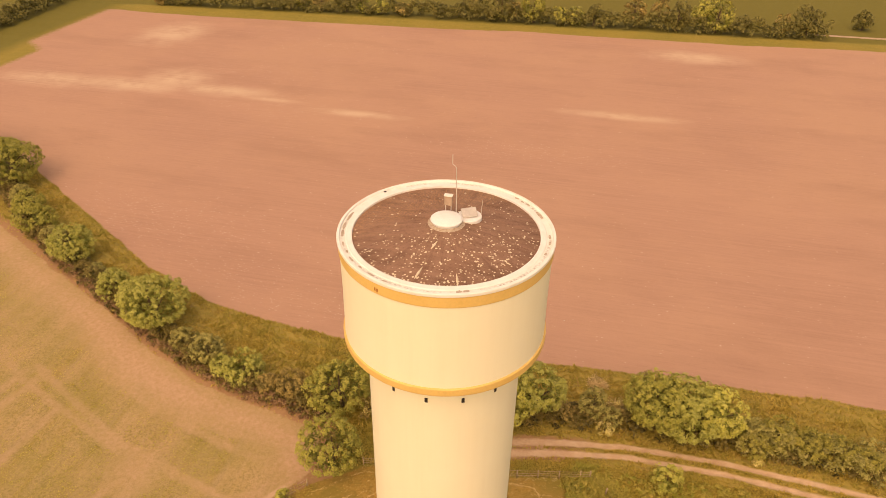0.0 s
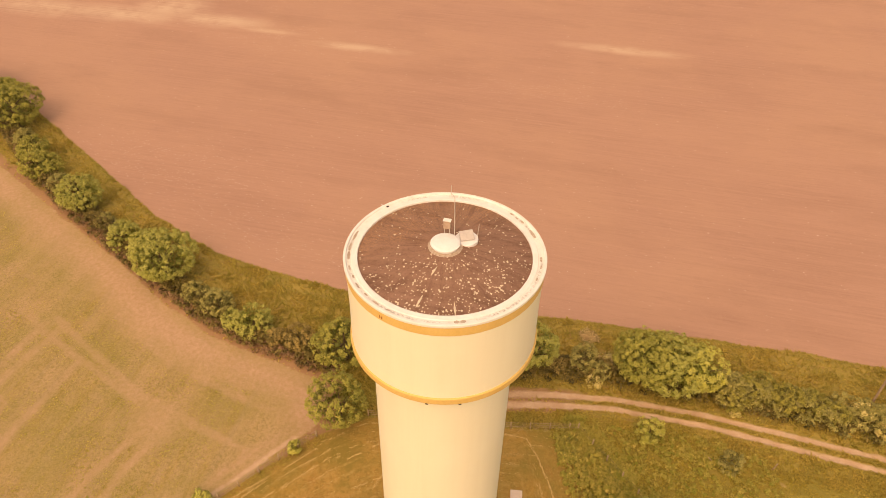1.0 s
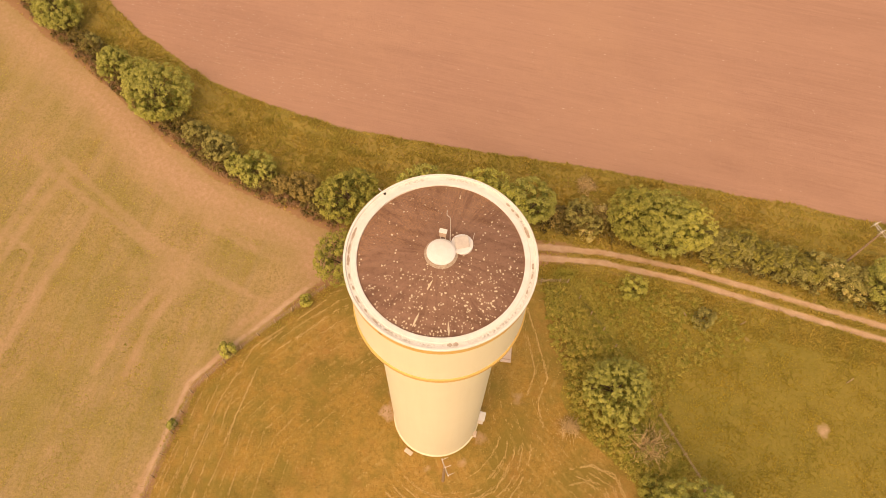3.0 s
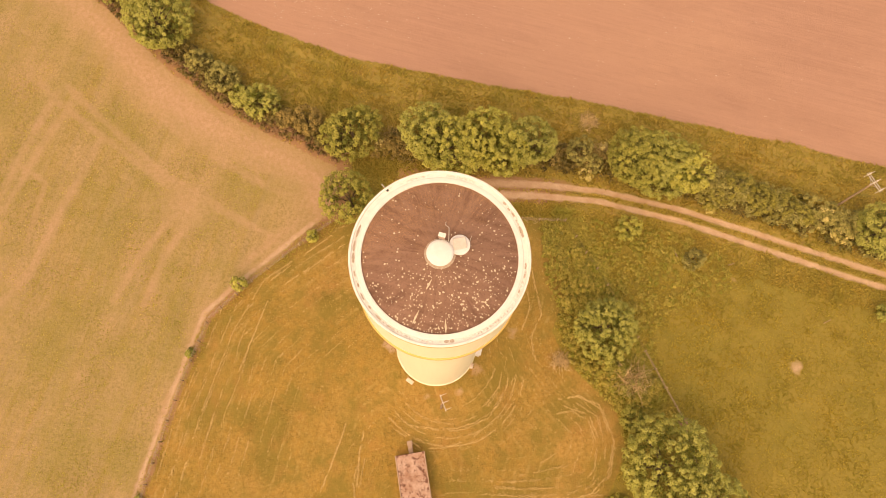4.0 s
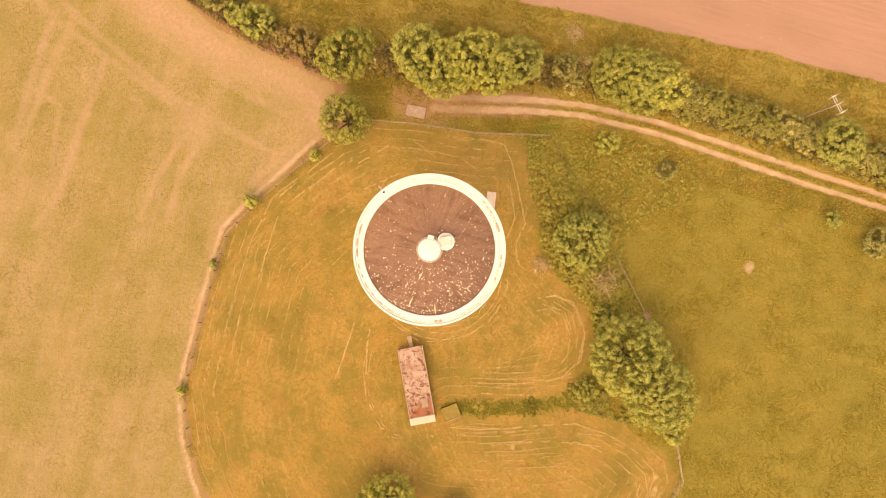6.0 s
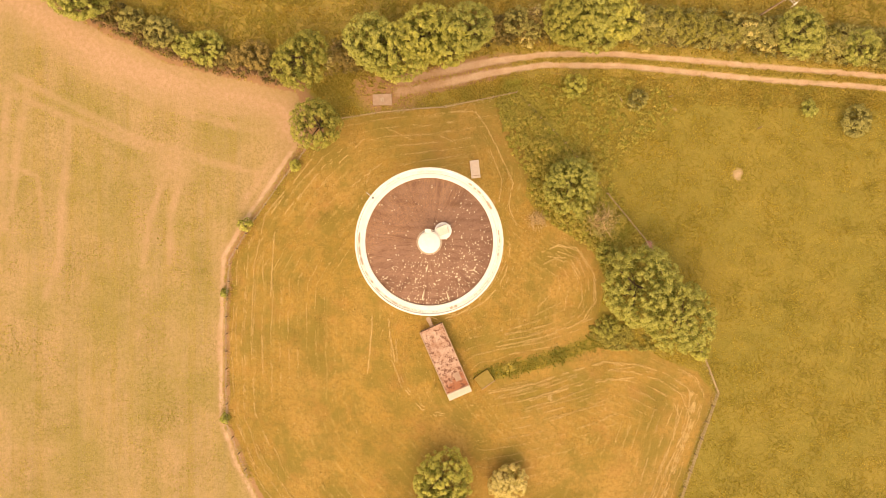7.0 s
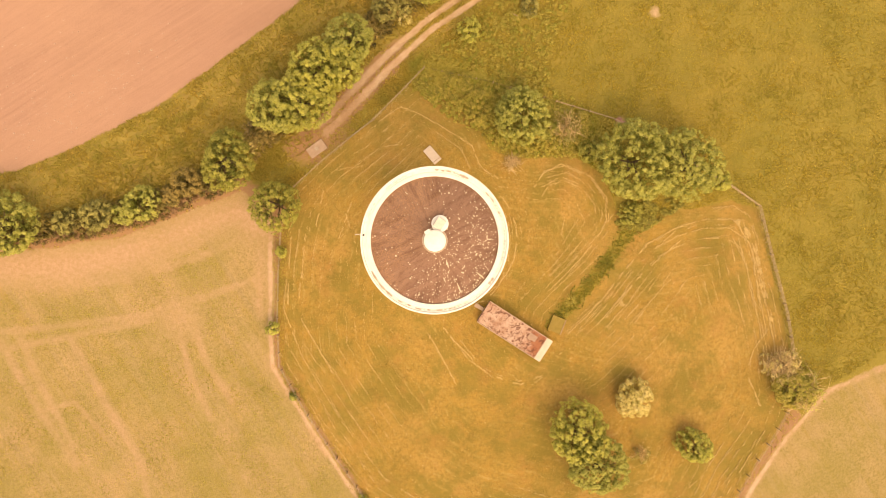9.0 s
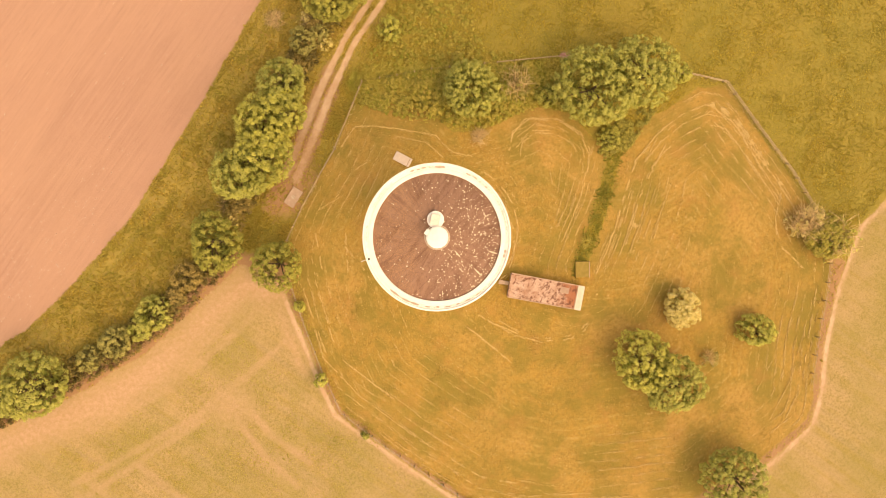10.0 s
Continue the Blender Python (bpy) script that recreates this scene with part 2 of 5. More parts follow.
M_GROUND = ground_material()
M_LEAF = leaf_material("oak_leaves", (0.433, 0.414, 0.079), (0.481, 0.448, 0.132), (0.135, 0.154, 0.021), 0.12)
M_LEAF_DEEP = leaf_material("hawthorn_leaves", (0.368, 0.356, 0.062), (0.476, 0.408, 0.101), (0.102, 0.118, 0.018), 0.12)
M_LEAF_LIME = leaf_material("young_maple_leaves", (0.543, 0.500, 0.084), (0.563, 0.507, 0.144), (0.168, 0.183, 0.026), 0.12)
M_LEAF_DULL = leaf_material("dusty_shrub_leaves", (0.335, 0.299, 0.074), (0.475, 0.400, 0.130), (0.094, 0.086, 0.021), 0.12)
M_WEED = leaf_material("weedy_scrub_leaves", (0.359, 0.300, 0.059), (0.614, 0.466, 0.117), (0.264, 0.275, 0.041), 0.2)
M_BLOSSOM = leaf_material("cream_blossom", (0.680, 0.540, 0.170), (0.860, 0.720, 0.340), (0.520, 0.440, 0.110), 0.25)
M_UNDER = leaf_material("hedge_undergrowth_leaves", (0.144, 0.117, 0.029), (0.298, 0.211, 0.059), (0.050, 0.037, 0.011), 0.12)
M_LEAF_DARK = leaf_material("dark_bramble_leaves", (0.266, 0.244, 0.045), (0.457, 0.373, 0.082), (0.170, 0.157, 0.036), 0.15)
M_LEAF_FAR = leaf_material("far_hedge_leaves", (0.165, 0.148, 0.036), (0.275, 0.225, 0.064), (0.085, 0.076, 0.020), 0.15)
M_LEAF_RUSSET = leaf_material("brownish_hedge_leaves", (0.307, 0.221, 0.062), (0.473, 0.329, 0.104), (0.165, 0.128, 0.039), 0.15)
M_BRIAR = leaf_material("reddish_briar_leaves", (0.263, 0.150, 0.075), (0.408, 0.240, 0.114), (0.135, 0.075, 0.038), 0.12)
M_TWIG = leaf_material("dry_twigs", (0.600, 0.419, 0.200), (0.825, 0.600, 0.300), (0.413, 0.281, 0.125), 0.05)
M_GRASS = leaf_material("tall_grass", (0.417, 0.319, 0.054), (0.557, 0.400, 0.079), (0.339, 0.292, 0.053), 0.4)
M_GRASS_DRY = leaf_material("seeding_grass", (0.420, 0.309, 0.060), (0.610, 0.426, 0.108), (0.343, 0.305, 0.061), 0.4)
M_LAWN = leaf_material("mown_grass_blades", (0.302, 0.197, 0.040), (0.560, 0.361, 0.116), (0.205, 0.154, 0.030), 0.3)
M_LUSH = leaf_material("lush_grass", (0.260, 0.255, 0.046), (0.390, 0.340, 0.066), (0.180, 0.180, 0.034), 0.4)
M_CROP = leaf_material("crop_leaves", (0.384, 0.309, 0.061), (0.590, 0.439, 0.106), (0.308, 0.280, 0.053), 0.3)
M_DRYGRASS = leaf_material("dry_grass_stems", (0.520, 0.380, 0.180), (0.680, 0.510, 0.260), (0.380, 0.275, 0.115), 0.2)
M_STRAW = leaf_material("dry_cut_grass", (0.527, 0.348, 0.127), (0.675, 0.470, 0.200), (0.436, 0.281, 0.094), 0.05)
M_BARK = plain("bark", (0.10, 0.065, 0.035), (0.17, 0.115, 0.06), 0.95, 3.0)
M_OLDWOOD = plain("old_grey_wood", (0.16, 0.115, 0.06), (0.24, 0.17, 0.09), 0.9, 4.0)
M_POST = plain("weathered_wood", (0.40, 0.285, 0.165), (0.53, 0.385, 0.24), 0.9, 4.0)
M_POLE = plain("creosoted_pole_wood", (0.30, 0.20, 0.12), (0.40, 0.28, 0.17), 0.85, 3.0)
M_WIRE = plain("galvanised_wire", (0.42, 0.33, 0.24), (0.52, 0.42, 0.32), 0.6, 5.0)
M_STEEL = plain("galvanised_steel", (0.55, 0.48, 0.40), (0.65, 0.58, 0.49), 0.55, 4.0, 0.2)
M_GATE = plain("dull_gate_paint", (0.33, 0.24, 0.15), (0.43, 0.32, 0.21), 0.8, 4.0)
M_PORCELAIN = plain("pale_insulator", (0.70, 0.62, 0.52), (0.80, 0.72, 0.62), 0.3, 6.0)
M_CREAM = painted_concrete()
M_OCHRE = plain("ochre_masonry_paint", (0.76, 0.50, 0.175), (0.72, 0.46, 0.150), 0.7, 0.8, 0.0, 0.006)
M_RUST = plain("rust_stain", (0.36, 0.12, 0.03), (0.45, 0.18, 0.05), 0.9, 8.0)
M_PARAPET = coping()
M_MOSS = plain("grey_moss", (0.40, 0.29, 0.20), (0.58, 0.48, 0.37), 0.95, 6.0)
M_FELT = roof_felt()
M_LICHEN = plain("cream_lichen", (0.62, 0.50, 0.34), (0.75, 0.64, 0.46), 0.95, 9.0)
M_VENT = plain("white_vent_paint", (0.82, 0.79, 0.72), (0.78, 0.74, 0.66), 0.6, 3.0, 0.0, 0.005)
M_DARK = plain("dark_opening", (0.03, 0.022, 0.015), (0.045, 0.034, 0.024), 0.9, 4.0)
M_CONCRETE = plain("pinkish_concrete", (0.40, 0.27, 0.185), (0.50, 0.35, 0.25), 0.9, 1.6)
M_PALE_SLAB = plain("pale_concrete", (0.64, 0.50, 0.38), (0.72, 0.58, 0.46), 0.9, 1.5)
M_TANKROOF = tank_roof()
M_GREYPATCH = plain("grey_mortar", (0.36, 0.235, 0.165), (0.43, 0.29, 0.21), 0.95, 2.0)
M_MOSSY = plain("mossy_concrete", (0.26, 0.185, 0.045), (0.34, 0.23, 0.07), 0.95, 1.8)
M_EARTH = plain("reddish_earth", (0.42, 0.19, 0.13), (0.54, 0.30, 0.22), 0.95, 2.5)
M_FLINT = plain("flint_stones", (0.60, 0.45, 0.33), (0.72, 0.57, 0.44), 0.8, 3.0)

# ---- mesh helpers ----
rng = np.random.default_rng(7)


def mesh_from(name, verts, faces, material, tone=None, smooth=False):
    """verts (n, 3) and faces (m, 3 or 4) as arrays."""
    verts, faces = np.asarray(verts, np.float32), np.asarray(faces, np.int32)
    me = bpy.data.meshes.new(name)
    n, m, k = len(verts), len(faces), faces.shape[1]
    me.vertices.add(n)
    me.vertices.foreach_set("co", verts.ravel())
    me.loops.add(m * k)
    me.loops.foreach_set("vertex_index", faces.ravel())
    me.polygons.add(m)
    me.polygons.foreach_set("loop_start", np.arange(0, m * k, k, dtype=np.int32))
    me.update(calc_edges=True)
    if smooth:
        me.polygons.foreach_set("use_smooth", np.ones(m, bool))
    if tone is not None:
        me.attributes.new("tone", "FLOAT", "POINT").data.foreach_set("value", np.asarray(tone, np.float32))
    me.materials.append(material)
    return me


def part(name, bm, material, parent, label=""):
    me = bpy.data.meshes.new(name)
    bm.to_mesh(me)
    bm.free()
    me.materials.append(material)
    return part_mesh(name, me, parent, label)


def part_mesh(name, me, parent, label=""):
    ob = new(name, me)
    ob.parent = parent
    if label:
        tagged(ob, label)
    return ob


def thing(name, m, label, category, group="", kind=""):
    ob = new(name)
    ob.empty_display_size = 0.3
    ob.matrix_world = m
    return tagged(ob, label, category, group, kind)


def box(size, at=(0, 0, 0), bevel=0.0, turn=0.0):
    bm = bmesh.new()
    bmesh.ops.create_cube(bm, size=1.0)
    bmesh.ops.scale(bm, vec=size, verts=bm.verts)
    if bevel:
        bmesh.ops.bevel(bm, geom=list(bm.edges), offset=bevel, segments=1, affect="EDGES")
    bmesh.ops.rotate(bm, matrix=Matrix.Rotation(turn, 3, "Z"), verts=bm.verts)
    bmesh.ops.translate(bm, vec=at, verts=bm.verts)
    return bm


def tube(points, radii, sides=8):
    """Vertices and quads of a capped tube along points."""
    points = np.asarray(points, float)
    way = np.gradient(points, axis=0)
    way /= np.linalg.norm(way, axis=1)[:, None] + 1e-9
    side = np.cross(way, (0.31, 0.17, 0.93) if abs(way[0][2]) < 0.9 else (1.0, 0.2, 0.1))
    side /= np.linalg.norm(side, axis=1)[:, None] + 1e-9
    up = np.cross(way, side)
    a = np.linspace(0, 2 * np.pi, sides, endpoint=False)
    rad = np.asarray(radii, float)[:, None, None]
    v = points[:, None] + rad * (np.cos(a)[None, :, None] * side[:, None] + np.sin(a)[None, :, None] * up[:, None])
    v = v.reshape(-1, 3)
    f = []
    for i in range(len(points) - 1):
        for j in range(sides):
            k = (j + 1) % sides
            f.append((i * sides + j, i * sides + k, (i + 1) * sides + k, (i + 1) * sides + j))
    n = len(v)
    v = np.vstack([v, points[:1], points[-1:]])
    for j in range(sides):
        k = (j + 1) % sides
        f.append((n, k, j, j))
        f.append((n + 1, n - sides + j, n - sides + k, n - sides + k))
    return v, np.array(f)


def tube_bm(points, radii, sides=8):
    v, f = tube(points, radii, sides)
    bm = bmesh.new()
    bv = [bm.verts.new(p) for p in v]
    for q in f:
        ids = list(dict.fromkeys(int(i) for i in q))
        bm.faces.new([bv[i] for i in ids])
    bmesh.ops.recalc_face_normals(bm, faces=bm.faces)
    return bm


def lathe(profile, steps=96, closed=False):
    """Turn (radius, z) pairs about the z axis."""
    bm = bmesh.new()
    rings = []
    for r, z in profile:
        rings.append([bm.verts.new((r * math.cos(2 * math.pi * i / steps), r * math.sin(2 * math.pi * i / steps), z)) for i in range(steps)]
                     if r > 1e-6 else [bm.verts.new((0, 0, z))])
    pairs = list(zip(rings, rings[1:])) + ([(rings[-1], rings[0])] if closed else [])
    for a, b in pairs:
        for i in range(steps):
            j = (i + 1) % steps
            if len(a) == 1:
                bm.faces.new((a[0], b[i], b[j]))
            elif len(b) == 1:
                bm.faces.new((a[i], a[j], b[0]))
            else:
                bm.faces.new((a[i], a[j], b[j], b[i]))
    bmesh.ops.recalc_face_normals(bm, faces=bm.faces)
    return bm


@functools.lru_cache(None)
def noise_table(seed):
    return np.random.default_rng(seed).random((256, 256))


def smooth_noise(x, y, scale, seed=0):
    """Value noise in 0..1 on arrays."""
    table = noise_table(seed)
    u, v = x / scale + 1000.0, y / scale + 1000.0
    i, j = np.floor(u).astype(int), np.floor(v).astype(int)
    fu, fv = u - i, v - j
    fu, fv = fu * fu * (3 - 2 * fu), fv * fv * (3 - 2 * fv)
    i0, i1, j0, j1 = i % 256, (i + 1) % 256, j % 256, (j + 1) % 256
    return (table[i0, j0] * (1 - fu) + table[i1, j0] * fu) * (1 - fv) + (table[i0, j1] * (1 - fu) + table[i1, j1] * fu) * fv


def line_distance(x, y, line):
    """Distance from points to an open polyline."""
    best = np.full(x.shape, 1e9)
    for (ax, ay), (bx, by) in zip(line, line[1:]):
        dx, dy = bx - ax, by - ay
        t = np.clip(((x - ax) * dx + (y - ay) * dy) / (dx * dx + dy * dy + 1e-9), 0, 1)
        best = np.minimum(best, np.hypot(x - ax - t * dx, y - ay - t * dy))
    return best


def inside(x, y, ring):
    """Signed distance to a closed ring, positive inside."""
    odd = np.zeros(x.shape, bool)
    for (ax, ay), (bx, by) in zip(ring, ring[1:] + ring[:1]):
        cross = (ay > y) != (by > y)
        odd ^= cross & (x < (bx - ax) * (y - ay) / ((by - ay) if by != ay else 1e-9) + ax)
    d = line_distance(x, y, ring + ring[:1])
    return np.where(odd, d, -d)


def along(line, step):
    """Points every step metres along a polyline, with the heading there."""
    out, carry = [], 0.0
    for (ax, ay), (bx, by) in zip(line, line[1:]):
        length = math.hypot(bx - ax, by - ay)
        s = carry
        while s < length:
            out.append((ax + (bx - ax) * s / length, ay + (by - ay) * s / length, math.atan2(by - ay, bx - ax)))
            s += step
        carry = s - length
    return out


# ---- the plan ----
PLOUGH = [(-163.3, 184.2), (-161, 170), (-160.5, 151.5), (-158.5, 136.7), (-156.5, 122), (-145, 100), (-120, 82), (-102, 71), (-80, 58), (-60, 46), (-46, 40), (-36, 38.2), (-26, 37.2), (-14.5, 37.7),
          (2.2, 39), (15, 40), (27, 40.6), (38, 41.2), (52.5, 41.5), (75, 42), (140, 45), (300, 50), (300, 222), (88.2, 204.8), (70, 203.1), (48, 199.8), (25, 198.3), (1.5, 196.4), (-22.5, 195.2), (-47, 191.1), (-80, 187.7), (-106, 185.2), (-133, 182.6), (-157, 181.7)]
CROP_EDGE = [(-140, 78), (-105, 57), (-88.2, 48.4), (-73.4, 41), (-57.4, 33.2), (-47.4, 27.6), (-39, 24.2), (-34, 22.8), (-27.7, 21.8), (-20, 20), (-18.9, 17),
             (-19, 13.6), (-20.3, 11.4), (-22.9, 7.2), (-25.5, 3.3), (-28.2, -1.1), (-30.0, -4.3), (-30.25, -16.4), (-30.0, -28.5), (-27.8, -34.9), (-25.0, -40.0), (-19, -48), (-10, -57.5),
             (-1, -61.5), (3, -62.6), (9.8, -64.0), (14.2, -62.4), (21.5, -58.2), (29.6, -54.7), (38.5, -52.2), (46, -53.4), (60, -57), (140, -75)]
CROP = CROP_EDGE + [(140, -260), (-260, -260), (-260, 120)]
MOWN = [(-13.2, 16.4), (-7.8, 17.5), (-0.3, 18.4), (5.4, 19.4), (11.6, 20.4), (12.8, 15), (14.6, 10), (14.2, 6), (15.5, 4.2), (19, 1.2), (24, -1.5), (26.2, -6), (25.5, -12), (28, -15), (36, -18), (41, -20),
        (43.5, -23), (41, -30.7), (38.6, -38.9), (36.2, -45), (33, -51), (28, -54), (20, -57.8), (13.6, -61.8), (9.6, -63.2), (3, -61.3), (-1, -60), (-10, -56), (-18, -47),
        (-24.6, -39.6), (-27.0, -34.5), (-29.2, -28.3), (-29.4, -16.4), (-29.3, -4.8), (-26, 1.5), (-21.8, 7.6), (-18, 12.4)]
RUT_A = [(-5, 22.4), (-1.2, 23.3), (8, 25.5), (16.5, 26.9), (27.5, 27.2), (39, 26.6), (50.5, 25.9), (64, 25.3), (80, 24.2), (140, 20)]
RUT_B = [(-5, 20.8), (-1.3, 21.5), (7.7, 23.75), (16, 25.3), (27.7, 25.55), (39.4, 24.75), (51, 24.0), (64.5, 23.5), (80, 22.4), (140, 18.2)]
LUSH = [(8.6, -21.2), (13, -20), (17.4, -18.8), (24.1, -16.1), (28.3, -14.7)]
TRAMS = [([(-64.9, 20.9), (-60.8, 18.6), (-50.9, 14.8), (-41.6, 11.2), (-31.3, 9.5), (-23.9, 7.8)], 0.5),
         ([(-61.0, 21.5), (-58.1, 20.0), (-50.3, 16.2), (-42.0, 12.3), (-33.9, 10.5)], 0.5),
         ([(-62.0, 20.3), (-62.8, 10.4), (-62.7, -0.9)], 0.6),
         ([(-59.5, 19.0), (-60.7, 10.8), (-61.7, 1.7)], 0.6),
         ([(-53.2, 14.7), (-54.1, 4.1), (-54.5, -5.2), (-56.5, -10.8)], 0.6),
         ([(-39.5, 7.0), (-41.4, 0.6), (-42.4, -5.9)], 0.5),
         ([(-35.9, 9.8), (-38.3, 2.2), (-38.4, -5.2)], 0.5),
         ([(-51.8, 25.0), (-39.5, 19.9), (-30.6, 17.3), (-22.0, 17.4)], 0.9),
         ([(-54.8, 25.3), (-41.2, 18.1), (-31.0, 15.4), (-23.8, 14.2)], 0.6),
         ([(-27.9, 3.1), (-25.1, 8.0), (-20.7, 13.4)], 0.7),
         ([(-62.4, 8.5), (-57.8, 7.0), (-56.8, -1.3)], 0.4)]
WORN_SPOTS = [(46.1, 10.2, 1.35), (32.9, -1.0, 0.9), (-5.9, -1.5, 1.3), (-5.6, 1.0, 1.0), (6.2, -1.5, 1.0), (9.3, 4.6, 0.9), (0.5, -6.6, 0.9), (4.5, -5.0, 0.8), (36, 19.5, 0.7), (13.0, 37.0, 0.8)]
CHALK = [(-134, 117, 17, 5.0), (-112, 119, 17, 5.0), (-104, 126, 10, 8), (-88, 121.5, 15, 4.0), (-50, 116, 13, 2.0), (-73, 119, 8, 1.2), (12, 131.5, 15, 2.2), (31, 183, 14, 6), (-127, 163, 10, 13)]
EAST_FENCE = [(12.3, 21.1), (19.5, 14.1), (26.2, 6.6), (32.1, -0.1), (41.7, -17.7), (43.9, -22.8), (41.4, -30.7), (39, -38.9), (36.5, -45)]
SOUTH_FENCE = [(33.6, -50.3), (28.5, -53.2), (20.6, -57.0), (14, -60.6)]
WEST_FENCE = [(-18.3, 12.2), (-21.9, 7.3), (-26, 1.2), (-29.4, -4.6), (-29.8, -13), (-29.7, -20.7), (-29.4, -29.2), (-26.3, -36.8)]
NORTH_FENCE_A = [(-13.2, 16.6), (-7.8, 17.6), (-2.8, 18.2)]
NORTH_FENCE_B = [(1.9, 18.7), (5.4, 19.5), (12.3, 21.1)]
LEFT_HEDGE = [(-150, 86), (-124, 78), (-101, 63), (-87, 52), (-73, 44), (-60, 37.2), (-50.5, 32.2), (-39.5, 27.2), (-33, 25), (-26, 24), (-19, 22.8)]
RIGHT_HEDGE = [(-14, 25.5), (-3, 27), (8, 30), (16, 30.6), (28, 30.8), (36, 30.6), (49, 30), (62, 29.2), (80, 28), (140, 24)]


def zones(x, y):
    """Weights 0..1 of each kind of ground cover at points; 0.5 lies on an edge."""
    soft = 0.5 * (smooth_noise(x, y, 3.0, 5) - 0.5)

    def ramp(d, w):
        return np.clip(0.5 + (d + soft) / (2 * w), 0, 1)
    z = {}
    z["plough"] = ramp(inside(x, y, PLOUGH), 0.6)
    z["crop"] = ramp(inside(x, y, CROP), 0.6)
    d_edge = line_distance(x, y, CROP_EDGE)
    head = np.clip(1.0 - np.abs(line_distance(x, y, CROP_EDGE[:11]) - 2.6) / 5.5, 0, 1) * 0.9
    head *= 0.70 + 0.75 * smooth_noise(x, y, 7.0, 8)
    kerb = np.clip(1.0 - np.abs(d_edge - 0.5) / 0.9, 0, 1)
    tan = np.maximum(head, kerb * (y < 14) * (0.35 + 0.9 * smooth_noise(x, y, 1.2, 17)))
    for line, w in TRAMS:
        tan = np.maximum(tan, np.clip(1.25 - line_distance(x, y, line) / (w * 1.6), 0, 1) * (0.38 + 0.32 * smooth_noise(x, y, 2.5, 9)))
    tan = np.maximum(tan, np.clip(1 - np.hypot(x + 38, y - 9) / 7, 0, 1) * 0.7)
    z["tan"] = tan
    z["swath"] = np.clip(inside(x, y, MOWN), 0, 40)
    z["mown"] = ramp(inside(x, y, MOWN), 0.5) * (1 - np.clip(1.6 - line_distance(x, y, LUSH) / 0.9, 0, 1))
    rut = np.minimum(line_distance(x, y, RUT_A), line_distance(x, y, RUT_B))
    wide = 0.40 + 0.55 * np.clip(1 - (x + 4) / 16, 0, 1)
    z["worn"] = np.clip(0.5 + (wide - rut + 0.14 * (smooth_noise(x, y, 1.1, 19) - 0.5)) / 0.84, 0, 1)
    z["worn"] *= 1 - 0.50 * np.clip((9 - x) / 9, 0, 1)
    for sx, sy, r in WORN_SPOTS:
        z["worn"] = np.maximum(z["worn"], 0.62 * ramp(r * (0.4 + 1.0 * smooth_noise(x, y, 0.9, 11)) - np.hypot(x - sx, y - sy), 0.8))
    strip = (inside(x, y, CROP) < 0.3) * np.clip(1.3 - d_edge / 2.4, 0, 1) * (y > 14) * (x < -14)
    z["bank"] = strip * (0.6 + 0.6 * smooth_noise(x, y, 1.5, 15))
    z["bank"] = np.maximum(z["bank"], ((x < -16) * (y < 15) + (y < -46) * (x < 33) > 0) * (inside(x, y, MOWN) < 0.5) * (inside(x, y, CROP) < 0.2) * (0.48 + 0.5 * smooth_noise(x, y, 1.0, 16)))
    stony = np.clip(1.0 - np.abs(d_edge - 0.45) / 0.8, 0, 1) * (inside(x, y, CROP) > 0) * (y < 12) * (x < 42) * (0.48 + 0.45 * smooth_noise(x, y, 1.3, 18))
    z["worn"] = np.maximum(z["worn"], stony)
    bed = np.clip(1.0 - np.maximum(rut - 0.7, 0) / 0.9, 0, 1) * np.clip((15 - x) / 6, 0, 1) * (x > -13)
    bed = np.maximum(bed, np.clip(1.5 - np.hypot(x + 6.5, (y - 20.8) * 1.7) / 6.0, 0, 1) * 0.95)
    z["bank"] = np.maximum(z["bank"], bed * (0.6 + 0.4 * smooth_noise(x, y, 1.4, 27)))
    z["green"] = np.clip((y - 203 - 0.09 * x) / 3, 0, 1) + np.clip((-160 - x) / 8, 0, 1)
    verge = (1 - z["plough"]) * np.clip((y - 18 - 0.0 * x) / 8, 0, 1)
    z["margin"] = np.clip(-inside(x, y, PLOUGH), 0, 30)
    z["dry"] = verge * (y < 115) * (x > -145) * (0.35 + 0.75 * smooth_noise(x, y, 6.0, 13))
    chalk = np.zeros(x.shape)
    for cx, cy, a, b in CHALK:
        chalk = np.maximum(chalk, np.exp(-((x - cx) / a) ** 2 - ((y - cy - 0.03 * (x - cx)) / b) ** 2))
    z["chalk"] = chalk * z["plough"]
    return z


def height(x, y, z=None):
    z = z or zones(x, y)
    h = 0.16 * (smooth_noise(x, y, 1.7, 21) - 0.5) + 0.10 * (smooth_noise(x, y, 0.8, 22) - 0.5)
    flat = np.maximum(np.maximum(z["mown"] * 0.8, z["crop"] * 0.75), np.maximum(z["plough"] * 0.6, z["worn"] * 0.85))
    rough = h * (1 - flat)
    return rough - 0.09 * z["worn"] - 0.06 * z["plough"] - 0.05 * z["crop"]


# ---- ground: one sheet to the horizon, split where the cover changes ----
def spread(lo, hi, step, far):
    """Even steps between lo and hi, then widening out to +-far."""
    mid = np.arange(lo, hi + step / 2, step)
    grow = step * 1.16 ** np.arange(1, 80)
    out = np.cumsum(grow)
    out = out[out < far]
    return np.concatenate([(lo - out)[::-1], mid, hi + out])


